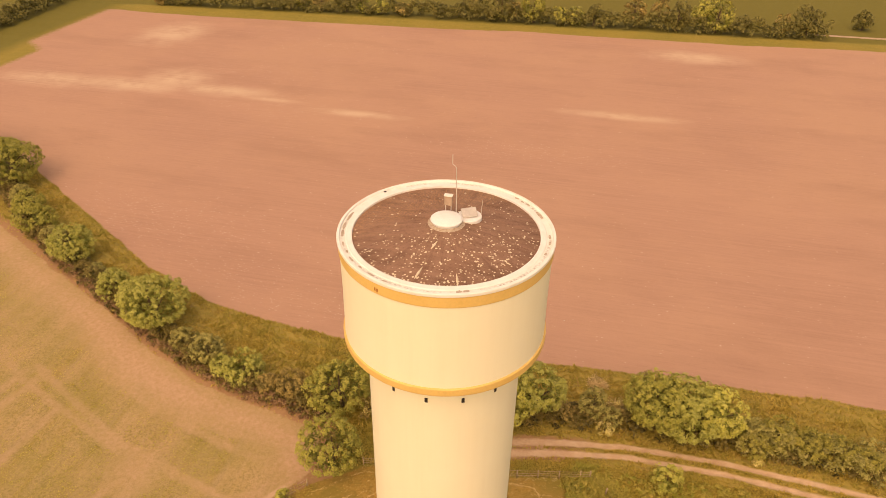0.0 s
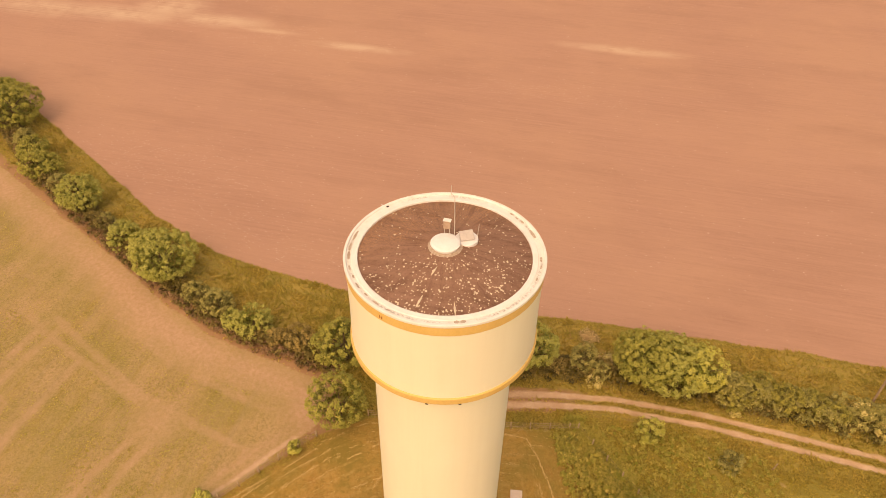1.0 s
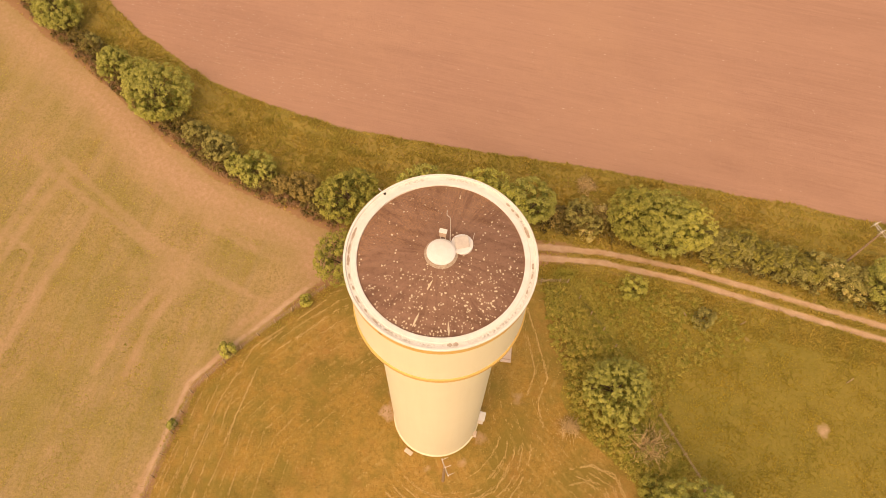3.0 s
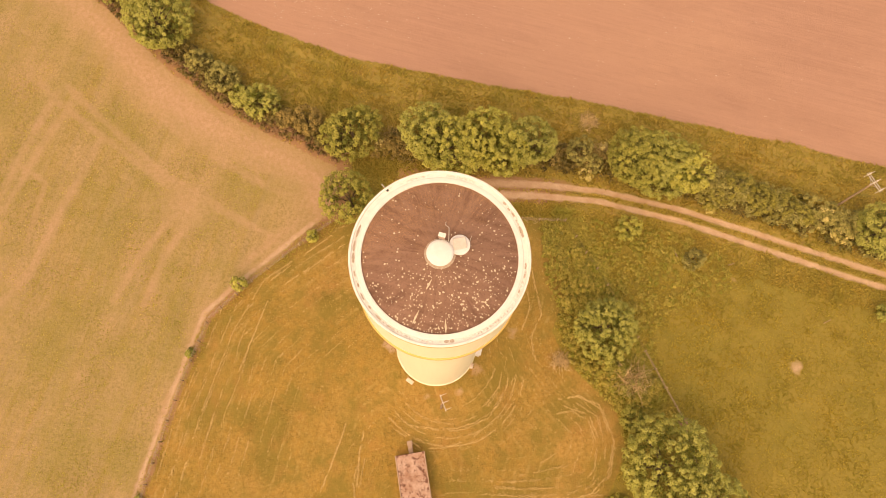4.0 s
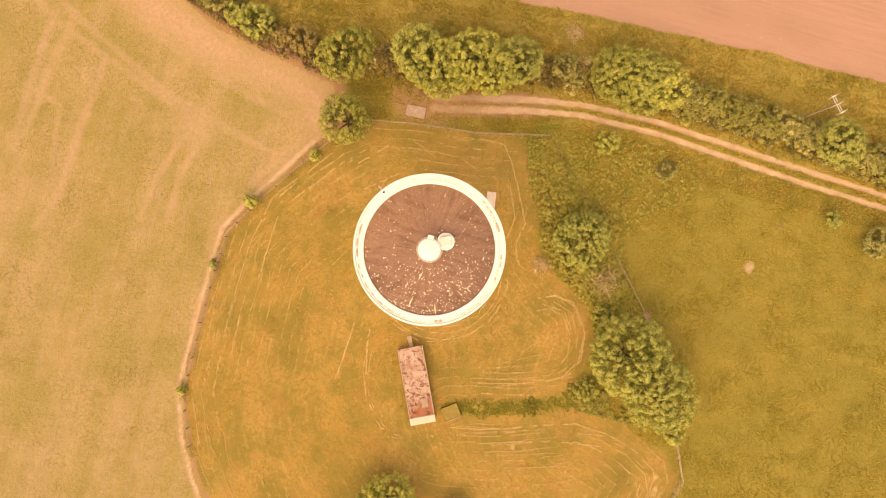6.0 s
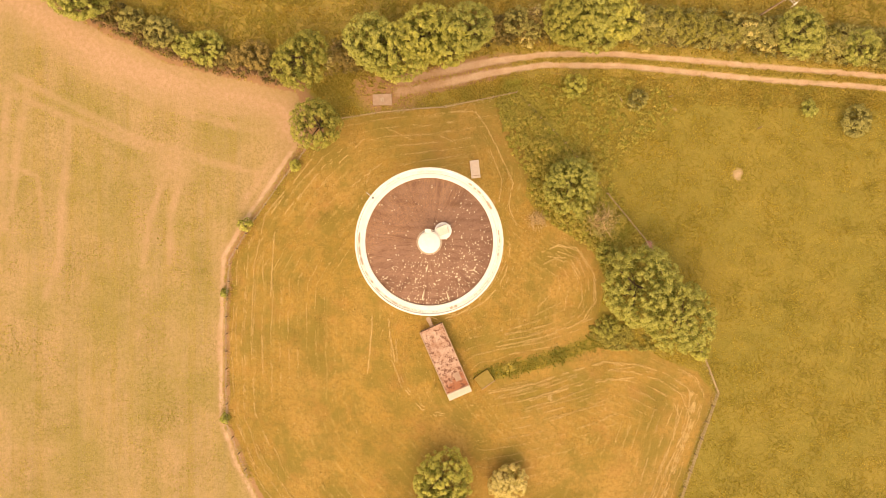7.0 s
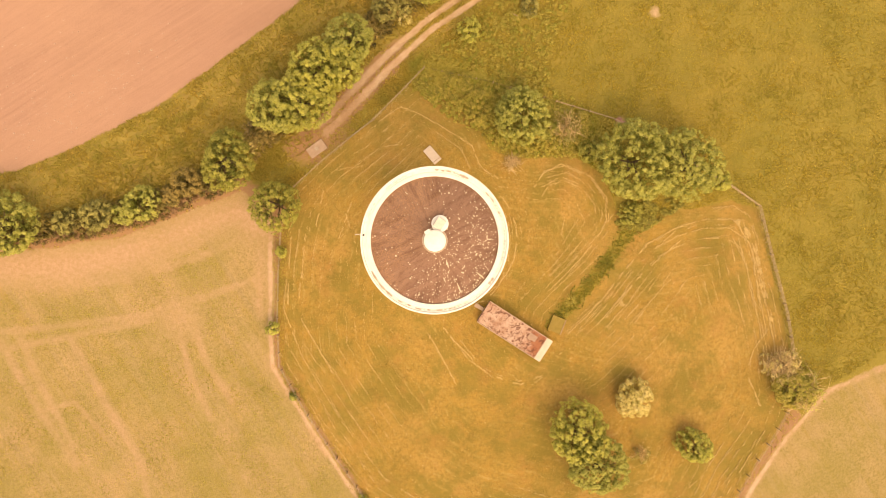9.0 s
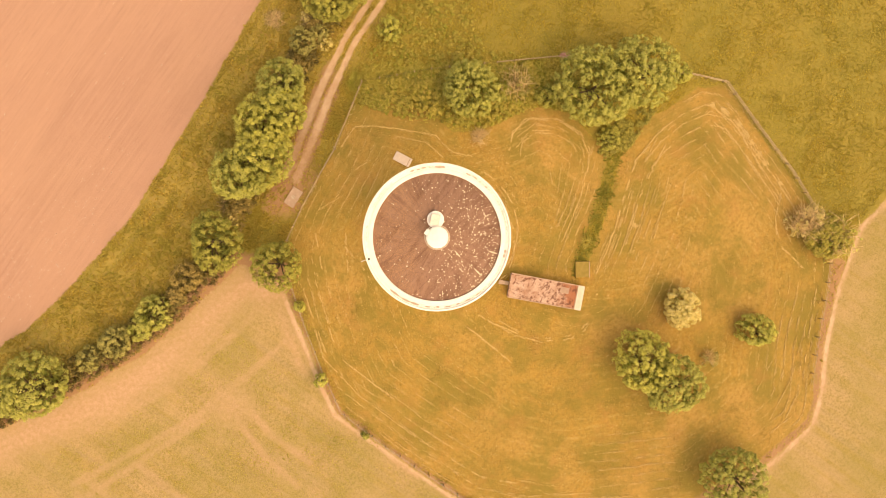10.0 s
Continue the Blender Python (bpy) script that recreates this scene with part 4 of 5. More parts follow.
SHRUBS = [
    (-25.8, 25.0, 2.1, 3.2, M_LEAF_RUSSET, "brownish shrub in the field hedge", 31), (-29.0, 24.8, 1.6, 2.6, M_LEAF_RUSSET, "brownish shrub in the field hedge", 32), (-32.6, 25.8, 2.5, 4.4, M_LEAF, "leafy green shrub in the field hedge", 33),
    (-36.0, 26.4, 1.8, 3.0, M_LEAF, "leafy green shrub in the field hedge", 34), (-39.2, 28.2, 2.4, 4.0, M_LEAF_DULL, "yellowish shrub in the field hedge", 35), (-43.4, 29.8, 1.9, 3.0, M_LEAF_DULL, "yellowish shrub in the field hedge", 36),
    (-56.0, 36.6, 2.6, 4.4, M_LEAF, "leafy green shrub in the field hedge", 37), (-60.4, 38.2, 2.6, 4.6, M_LEAF, "bright leafy green shrub in the field hedge", 38), (-66.0, 41.0, 1.8, 2.8, M_LEAF_DULL, "yellowish shrub in the field hedge", 39),
    (-79.0, 48.0, 2.2, 3.2, M_LEAF_DULL, "yellowish shrub in the field hedge", 40), (-84.5, 51.0, 3.0, 4.6, M_LEAF_DEEP, "leafy green shrub in the field hedge", 41), (-90.0, 55.0, 2.8, 4.4, M_LEAF_DEEP, "leafy green shrub in the field hedge", 42), (-95.0, 59.0, 2.2, 3.4, M_LEAF_DULL, "yellowish shrub in the field hedge", 43),
    (11.6, 31.2, 1.9, 4.2, M_LEAF_DULL, "thin yellowish shrub in the hedge", 44), (14.0, 30.0, 1.4, 2.4, M_LEAF_DULL, "yellowish shrub in the field hedge", 45),
    (30.6, 30.2, 1.9, 2.6, M_LEAF_DARK, "dark green bramble shrub in the hedge", 46), (33.6, 31.4, 2.2, 3.6, M_LEAF_DARK, "dark green bramble shrub in the hedge", 47), (36.8, 31.0, 2.2, 3.4, M_LEAF_DARK, "dark green bramble shrub in the hedge", 48),
    (40.0, 30.8, 2.1, 3.2, M_LEAF_DARK, "dark green bramble shrub in the hedge", 49), (43.0, 30.4, 1.7, 2.8, M_LEAF_DARK, "leafy dark green shrub in the field hedge", 50), (57.5, 29.5, 2.2, 3.2, M_LEAF_DARK, "dark green bramble shrub in the hedge", 51), (62.0, 28.8, 2.6, 4.0, M_LEAF, "leafy green shrub in the field hedge", 52),
    (67.0, 28.5, 2.4, 3.6, M_LEAF_DARK, "dark green bramble shrub in the hedge", 53),
    (-20.0, 9.6, 0.9, 1.9, M_LEAF_LIME, "small bright shrub on the fence line", 54), (-27.0, 0.6, 1.0, 2.6, M_LEAF_LIME, "small bright shrub on the fence line", 55), (-29.8, -28.2, 0.6, 1.2, M_LEAF_LIME, "small bright shrub on the fence line", 56), (-30.2, -9.6, 0.5, 0.9, M_LEAF, "low green shrub on the fence line", 57),
    (16.2, -48.3, 2.7, 3.6, M_LEAF_LIME, "bushy yellow-green young tree on mown grass", 58), (20.6, 22.0, 1.6, 2.6, M_LEAF_LIME, "yellow-green shrub in rough grass", 59),
    (55.6, 19.8, 1.4, 2.2, M_LEAF, "green shrub in the meadow", 60), (62.6, 18.2, 2.4, 3.0, M_LEAF_DULL, "dusty green shrub in the meadow", 61), (30.2, 20.6, 1.4, 1.8, M_LEAF_DULL, "thin shrub beside the track", 62),
    (16.4, 13.0, 1.5, 1.2, M_WEED, "low bramble scrub along the fence", 65), (22.8, 11.4, 1.2, 0.9, M_WEED, "low bramble scrub along the fence", 67), (14.4, 17.4, 1.2, 1.0, M_WEED, "low bramble scrub along the fence", 64),
    (22.6, 3.4, 1.5, 1.4, M_LEAF_DEEP, "low dark scrub by the compound fence", 70), (26.4, -2.4, 1.6, 1.5, M_LEAF_DEEP, "low dark scrub by the compound fence", 71), (28.2, 2.6, 1.2, 0.8, M_WEED, "low bramble scrub along the fence", 72), (27.0, -13.4, 1.7, 1.6, M_LEAF_DEEP, "low dark scrub by the compound fence", 73), (40.8, -16.8, 1.3, 2.0, M_LEAF_LIME, "small bright shrub on the fence line", 74),
    (34.1, -48.7, 3.2, 3.0, M_WEED, "yellowish shrub against the east fence", 75),
]
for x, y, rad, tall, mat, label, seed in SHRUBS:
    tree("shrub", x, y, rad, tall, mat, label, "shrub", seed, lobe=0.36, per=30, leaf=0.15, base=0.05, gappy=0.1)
tree("blossom_shrub", 12.3, -36.8, 2.8, 3.8, M_BLOSSOM, "cream blossoming shrub on the mown grass", "shrub", 80, lobe=0.4, per=60, leaf=0.14, base=0.1)
for x, y, rad, tall, seed in ((45.6, 30.6, 1.6, 3.0, 81), (48.6, 29.4, 1.5, 2.4, 82), (-15.4, 25.0, 1.4, 1.8, 83), (13.4, 28.6, 1.0, 1.4, 84), (31.2, 28.2, 0.6, 0.8, 86)):
    tree("blossom_shrub", x, y, rad, tall, M_BLOSSOM, "hedge shrub covered in pale blossom", "shrub", seed, lobe=0.4, per=34, leaf=0.13, base=0.05, gappy=0.35)


def twiggy(name, x, y, radius, tall, label, seed, count=70, leaves=None):
    """A bush of bare spreading twigs."""
    r = np.random.default_rng(seed)
    t = thing(name, pose(x, y, float(floor_at(x, y)[0]) - 0.03), label, "shrub")
    vs, fs, n = [], [], 0
    for _ in range(count):
        a, e = r.uniform(0, 2 * np.pi), r.uniform(0.35, 1.0)
        root = np.array([r.normal(0, 0.22 * radius), r.normal(0, 0.22 * radius), 0])
        end = root * 0.6 + np.array([math.cos(a) * radius * e, math.sin(a) * radius * e, tall * (1.15 - 0.7 * e) * r.uniform(0.7, 1.1)])
        mid = end * np.array([0.45, 0.45, 0.7]) + r.normal(0, 0.22 * radius, 3) * np.array([1, 1, 0.3])
        w = 0.035 * r.uniform(0.6, 1.2) * max(1, radius / 2.2)
        for p, q in (([root, mid, end], [w, w * 0.8, w * 0.3]), ([mid, (mid + end) / 2 + r.normal(0, 0.15 * radius, 3), end + r.normal(0, 0.22 * radius, 3)], [w * 0.6, w * 0.5, w * 0.2])):
            v, f = tube(p, q, 4)
            vs.append(v), fs.append(f + n)
            n += len(v)
    v, f = np.vstack(vs), np.vstack(fs)
    tri = np.vstack([f[:, :3], f[:, [0, 2, 3]]])
    tri = tri[(tri[:, 0] != tri[:, 1]) & (tri[:, 1] != tri[:, 2]) & (tri[:, 0] != tri[:, 2])]
    part_mesh("twig_mass", mesh_from("twig_mass", v, tri, M_TWIG, np.zeros(len(v))), t)
    if leaves:
        k = max(12, int(5 * radius * radius))
        d = r.normal(size=(k, 3))
        d[:, 2] = np.abs(d[:, 2])
        d /= np.linalg.norm(d, axis=1)[:, None]
        c = d * np.array([radius, radius, tall]) * r.uniform(0.5, 0.95, (k, 1))
        v, f, deep = leaf_cloud(r, c, np.full(k, 0.4), 22, 0.15, d, r.random(k) * 0.5)
        part_mesh("foliage", mesh_from("foliage", v, f, leaves, deep), t)


twiggy("dead_shrub", 33.9, -45.0, 3.3, 3.6, "half-dead shrub of bare pale branches at the fence end", 91, 150, M_BLOSSOM)
twiggy("dead_shrub", 34.7, -49.7, 4.2, 3.2, "sparse yellowish shrub beside the field edge", 92, 60, M_LEAF_LIME)
twiggy("dead_shrub", 25.4, 2.4, 2.9, 3.0, "dry brown shrub on the compound fence", 93, 75, M_LEAF_DULL)
twiggy("dead_shrub", 9.0, -44.9, 1.5, 1.9, "sparse dry sapling on mown grass", 94, 40, M_LEAF_DULL)
twiggy("dead_shrub", 16.0, 2.5, 1.6, 0.6, "heap of dry pinkish brushwood", 95, 110)
twiggy("brush_heap", 12.2, 36.6, 1.7, 0.6, "low heap of dry cut brush on the verge", 98, 120)
twiggy("dead_shrub", -14.2, 27.0, 1.3, 1.6, "dry reddish brush in the hedge", 96, 40)
twiggy("dead_shrub", 14.6, 32.6, 1.4, 1.8, "dry brush at the edge of the hedge", 97, 40, M_BLOSSOM)


def spiky_plant(x, y, radius):
    """A rosette of long arching blades."""
    t = thing("spiky_plant", pose(x, y, float(floor_at(x, y)[0])), "clump of long arching yellow-green leaves", "plant")
    v, f = [], []
    r = random.Random(3)
    for i in range(46):
        a, e, h = r.uniform(0, 2 * math.pi), radius * r.uniform(0.6, 1.1), r.uniform(0.4, 0.9)
        ca, sa, w = math.cos(a), math.sin(a), 0.05
        k = len(v)
        for s, z in ((0.05, 0.05), (0.45, h), (1.0, h * 0.7)):
            ww = w * (1.2 - s)
            v += [(ca * e * s - sa * ww, sa * e * s + ca * ww, z), (ca * e * s + sa * ww, sa * e * s - ca * ww, z)]
        f += [(k, k + 1, k + 3, k + 2), (k + 2, k + 3, k + 5, k + 4)]
    part_mesh("leaves", mesh_from("leaves", v, f, M_WEED, np.zeros(len(v))), t)


spiky_plant(12.4, -19.6, 1.1)


# hedge bottoms: tangled low growth in one mass
def undergrowth(name, line, width, tall, leaf, density, label, seed, leaves=M_UNDER):
    """A rounded bank of leaf clumps along a line, lower at its sides."""
    r = np.random.default_rng(seed)
    spots = np.array(along(line, 1.0 / density))
    n = len(spots)
    off = np.clip(r.normal(0, width * 0.34, n), -0.58 * width, 0.58 * width)
    x, y = spots[:, 0] - np.sin(spots[:, 2]) * off, spots[:, 1] + np.cos(spots[:, 2]) * off
    top = tall * (0.35 + 1.0 * smooth_noise(x, y, 2.6, seed)) * np.sqrt(np.clip(1 - (off / (0.64 * width)) ** 2, 0.02, 1))
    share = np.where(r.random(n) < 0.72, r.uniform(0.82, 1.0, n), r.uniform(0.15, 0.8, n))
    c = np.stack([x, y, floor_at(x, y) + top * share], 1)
    # clumps below the top are coloured darker: shade inside the bank, painted in
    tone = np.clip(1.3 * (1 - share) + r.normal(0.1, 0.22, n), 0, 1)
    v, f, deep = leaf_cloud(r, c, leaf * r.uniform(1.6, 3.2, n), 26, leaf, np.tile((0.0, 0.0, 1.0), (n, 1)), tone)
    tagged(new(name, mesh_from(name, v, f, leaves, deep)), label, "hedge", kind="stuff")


def bramble(name, ring, count, tall, leaf, label, seed, leaves, cut=0.0, patch=2.0):
    """Low mounded scrub that fills a ring, in patches where cut is above zero."""
    r = np.random.default_rng(seed)
    box_ = np.array(ring)
    x, y = r.uniform(box_[:, 0].min(), box_[:, 0].max(), count), r.uniform(box_[:, 1].min(), box_[:, 1].max(), count)
    edge = inside(x, y, ring)
    lump = smooth_noise(x, y, patch, seed) * 0.65 + smooth_noise(x, y, patch * 0.4, seed + 1) * 0.35
    keep = (edge > -0.6 * r.random(count)) & (lump > cut)
    x, y, edge, lump = x[keep], y[keep], edge[keep], lump[keep]
    n = len(x)
    top = tall * (0.15 + 1.2 * (lump - cut)) * np.clip(0.45 + edge * 0.4, 0.3, 1)
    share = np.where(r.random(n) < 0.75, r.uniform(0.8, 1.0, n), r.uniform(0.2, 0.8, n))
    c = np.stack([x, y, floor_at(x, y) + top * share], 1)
    # leaf colour darkens with depth in the mound, a painted inner shade
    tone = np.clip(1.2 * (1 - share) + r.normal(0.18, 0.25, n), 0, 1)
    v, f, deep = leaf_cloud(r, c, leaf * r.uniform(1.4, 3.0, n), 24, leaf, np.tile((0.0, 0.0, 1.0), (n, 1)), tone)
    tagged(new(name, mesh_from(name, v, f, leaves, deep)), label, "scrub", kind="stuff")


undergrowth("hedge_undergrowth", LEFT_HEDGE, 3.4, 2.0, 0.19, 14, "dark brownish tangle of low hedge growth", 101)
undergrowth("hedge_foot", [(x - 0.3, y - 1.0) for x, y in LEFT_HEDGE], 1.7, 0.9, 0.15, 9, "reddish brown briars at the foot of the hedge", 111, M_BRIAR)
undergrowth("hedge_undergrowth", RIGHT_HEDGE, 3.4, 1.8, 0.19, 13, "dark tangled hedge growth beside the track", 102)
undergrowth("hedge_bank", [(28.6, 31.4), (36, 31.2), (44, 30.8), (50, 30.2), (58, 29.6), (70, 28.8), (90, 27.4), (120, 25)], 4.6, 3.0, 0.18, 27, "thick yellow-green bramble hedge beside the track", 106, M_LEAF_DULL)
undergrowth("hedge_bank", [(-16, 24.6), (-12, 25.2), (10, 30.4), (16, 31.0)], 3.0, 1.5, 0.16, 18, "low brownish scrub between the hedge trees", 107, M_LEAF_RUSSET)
BRAMBLE = [(9.6, 20.2), (10.8, 15.4), (13.2, 11), (15.2, 6.6), (17.6, 2.6), (22, 0.4), (25.6, -2.4), (27, -6), (29.4, -4), (29.2, 0.2), (26.4, 5.4), (22, 11.6), (18.6, 15.4), (13, 20.9)]
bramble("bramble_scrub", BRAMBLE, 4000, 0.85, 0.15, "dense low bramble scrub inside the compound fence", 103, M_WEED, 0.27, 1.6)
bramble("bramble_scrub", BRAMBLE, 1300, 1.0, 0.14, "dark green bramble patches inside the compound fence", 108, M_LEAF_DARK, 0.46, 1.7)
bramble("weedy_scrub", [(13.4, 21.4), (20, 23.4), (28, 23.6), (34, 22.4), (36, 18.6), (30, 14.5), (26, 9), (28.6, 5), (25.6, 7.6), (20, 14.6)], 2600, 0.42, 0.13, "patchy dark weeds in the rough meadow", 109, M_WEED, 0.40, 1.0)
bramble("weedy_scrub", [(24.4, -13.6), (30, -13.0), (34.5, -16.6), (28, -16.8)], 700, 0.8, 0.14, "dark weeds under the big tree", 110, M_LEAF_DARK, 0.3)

# far hedge and trees beyond the ploughed field
FAR_HEDGE = [(-150, 192.5), (-98, 199), (-50, 204), (-11, 206.5), (13, 209), (45, 210.5), (73, 213.5)]
undergrowth("far_hedge", FAR_HEDGE, 3.6, 4.2, 0.46, 5, "dark brownish hedge along the far side of the field", 104, M_LEAF_FAR)
undergrowth("far_hedge", [(-182, 140), (-183, 160), (-185, 182), (-188, 210), (-192, 240)], 4.0, 5.0, 0.46, 6, "dark brownish hedge along the far side of the field", 105, M_LEAF_FAR)
fr = random.Random(12)
for i, (x, y, _) in enumerate(along(FAR_HEDGE, 6.6)):
    big = x > 0 or -45 < x < -15
    if fr.random() < 0.16:
        continue
    rad = fr.uniform(2.6, 5.0) if big else fr.uniform(2.0, 3.4)
    tree("far_tree", x + fr.uniform(-2, 2), y + fr.uniform(0, 5 if big else 2), rad, rad * fr.uniform(1.7, 2.5) if big else fr.uniform(3.6, 6.5),
         fr.choice((M_LEAF_FAR, M_LEAF_FAR, M_LEAF_RUSSET, M_LEAF_DEEP)), "tree in the far field hedge", "tree", 200 + i, lobe=0.95, per=26, leaf=0.42, base=0.10, gappy=0.25, group="far hedge trees")
tree("far_tree", 86.4, 228.0, 3.2, 6.0, M_LEAF_FAR, "dark lone bush beside the far lane", "tree", 290, lobe=0.95, per=36, leaf=0.40, base=0.05)
lane = tube_bm([(70, 218.5, 0.05), (90, 219.5, 0.05), (130, 224, 0.05), (200, 232, 0.05)], [0.9] * 4, 6)
bmesh.ops.scale(lane, vec=(1, 1, 0.15), verts=lane.verts)
tagged(part("road_far_lane", lane, M_CONCRETE, None), "pale far lane behind the hedge", "lane", kind="structure")


# ---- grass: tall tufts where nobody mows ----
def tufts(name, want, bounds, count, blade, label, material, seed, blades=6, wide=0.05):
    """Bent blades in tufts, kept where want(x, y) says."""
    r = np.random.default_rng(seed)
    x, y = r.uniform(bounds[0], bounds[1], count), r.uniform(bounds[2], bounds[3], count)
    keep = r.random(count) < want(x, y)
    x, y = x[keep], y[keep]
    z = floor_at(x, y) - 0.03
    n = len(x)
    a = r.uniform(0, 2 * np.pi, (n, blades))
    size = blade * (0.45 + 1.0 * smooth_noise(x, y, 2.2, seed))[:, None] * r.uniform(0.6, 1.2, (n, blades))
    out = size * r.uniform(0.35, 0.95, (n, blades))
    base = np.stack([x, y, z], 1)[:, None, :]
    ca, sa = np.cos(a), np.sin(a)
    side = np.stack([-sa, ca, 0 * a], -1) * (wide * (0.7 + 0.6 * r.random((n, blades, 1))))
    tip = base + np.stack([ca * out, sa * out, size * 0.6], -1)
    root = np.broadcast_to(base, tip.shape)
    v = np.stack([root - side, root + side, tip], 2).reshape(-1, 3)
    f = np.arange(len(v)).reshape(-1, 3)
    tone = np.repeat(np.clip(0.32 + 0.95 * (smooth_noise(x, y, 1.6, seed + 1) - 0.42), 0, 1), blades * 3)
    tagged(new(name, mesh_from(name, v, f, material, tone)), label, "grass", kind="stuff")


def rough_only(x, y):
    z = zones(x, y)
    return (z["plough"] < 0.45) * (z["crop"] < 0.45) * (z["worn"] < 0.4) * (z["mown"] < 0.4)


def in_meadow(x, y):
    return rough_only(x, y) * (y < 24) * (0.70 + 0.3 * smooth_noise(x, y, 4.0, 41))


def in_verge(x, y):
    comb = np.sin(2.6 * inside(x, y, PLOUGH) + 7.0 * smooth_noise(x, y, 5.0, 45))
    return rough_only(x, y) * (y > 20) * (0.75 + 0.25 * comb) * (1 - 0.85 * (zones(x, y)["bank"] > 0.4))


def in_lush(x, y):
    return np.clip(1.3 - line_distance(x, y, LUSH) / 1.3, 0, 1)


tufts("meadow_grass", in_meadow, (9, 82, -52, 26), 92000, 0.31, "rough olive green meadow grass", M_GRASS, 51, 4, 0.065)
tufts("verge_grass", in_verge, (-104, 84, 18, 82), 185000, 0.46, "long brownish green grass on the field margin", M_GRASS_DRY, 52, 6, 0.06)
SCRUB = [(12.6, 20.0), (15.6, 16), (18.5, 12), (23, 7), (27.5, 1), (29, -3)]
tufts("scrub_weeds", lambda x, y: np.clip(1.4 - line_distance(x, y, SCRUB) / 2.6, 0, 1), (8, 34, -7, 24), 28000, 0.62, "tall yellow-green weeds along the fence", M_WEED, 57, 7, 0.06)
tufts("lush_grass", in_lush, (6, 30, -24, -12), 5000, 0.45, "strip of lush dark green grass", M_LUSH, 53)
tufts("fence_grass", lambda x, y: np.clip(1.1 - line_distance(x, y, WEST_FENCE) / 1.1, 0, 1), (-33, -14, -40, 16), 22000, 0.20, "uncut grass along the fence", M_GRASS_DRY, 54)
tufts("lawn_grass", lambda x, y: (zones(x, y)["mown"] > 0.6) * (0.25 + 0.75 * smooth_noise(x, y, 2.5, 43)), (-30, 44, -63, 20), 105000, 0.17, "short mown grass tufts", M_LAWN, 55, 3, 0.05)
tufts("bed_grass", lambda x, y: (inside(x, y, MOWN) < -0.3) * (zones(x, y)["worn"] < 0.5) * (1 - 0.7 * (zones(x, y)["bank"] > 0.5)) * (0.15 + 0.75 * smooth_noise(x, y, 1.5, 47)), (-17, 12, 16, 25), 14000, 0.30, "patchy grass on the worn ground by the gate", M_GRASS_DRY, 58)
tufts("margin_grass", lambda x, y: (inside(x, y, MOWN) < 0) * (inside(x, y, CROP) < 0) * (0.2 + 0.6 * smooth_noise(x, y, 1.5, 48)), (-22, 46, -66, -40), 20000, 0.22, "uncut brownish grass beside the field path", M_GRASS_DRY, 59)
tufts("crop_seedlings", lambda x, y: (inside(x, y, CROP) > 1.6) * (zones(x, y)["tan"] < 0.35) * np.clip(1.6 * (smooth_noise(x, y, 6.0, 49) * 0.6 + smooth_noise(x, y, 1.1, 50) * 0.4) - 0.3, 0, 1), (-96, -29, -66, 50), 100000, 0.16, "thin patchy green crop plants on dry soil", M_CROP, 60, 4, 0.06)
tufts("dry_fence_grass", lambda x, y: np.clip(1.25 - np.minimum(np.minimum(line_distance(x, y, EAST_FENCE[4:]), line_distance(x, y, NORTH_FENCE_A)), line_distance(x, y, NORTH_FENCE_B)) / 0.42, 0, 1), (-14, 45, -46, 22), 150000, 0.16, "dry pale grass under the fence rails", M_DRYGRASS, 61, 5, 0.04)
tufts("track_grass", lambda x, y: (np.abs(line_distance(x, y, RUT_A) - 0.9) < 0.35) * (np.abs(line_distance(x, y, RUT_B) - 0.9) < 0.35) * (x > 6), (4, 82, 20, 29), 26000, 0.13, "grass growing between the wheel ruts", M_GRASS_DRY, 56)


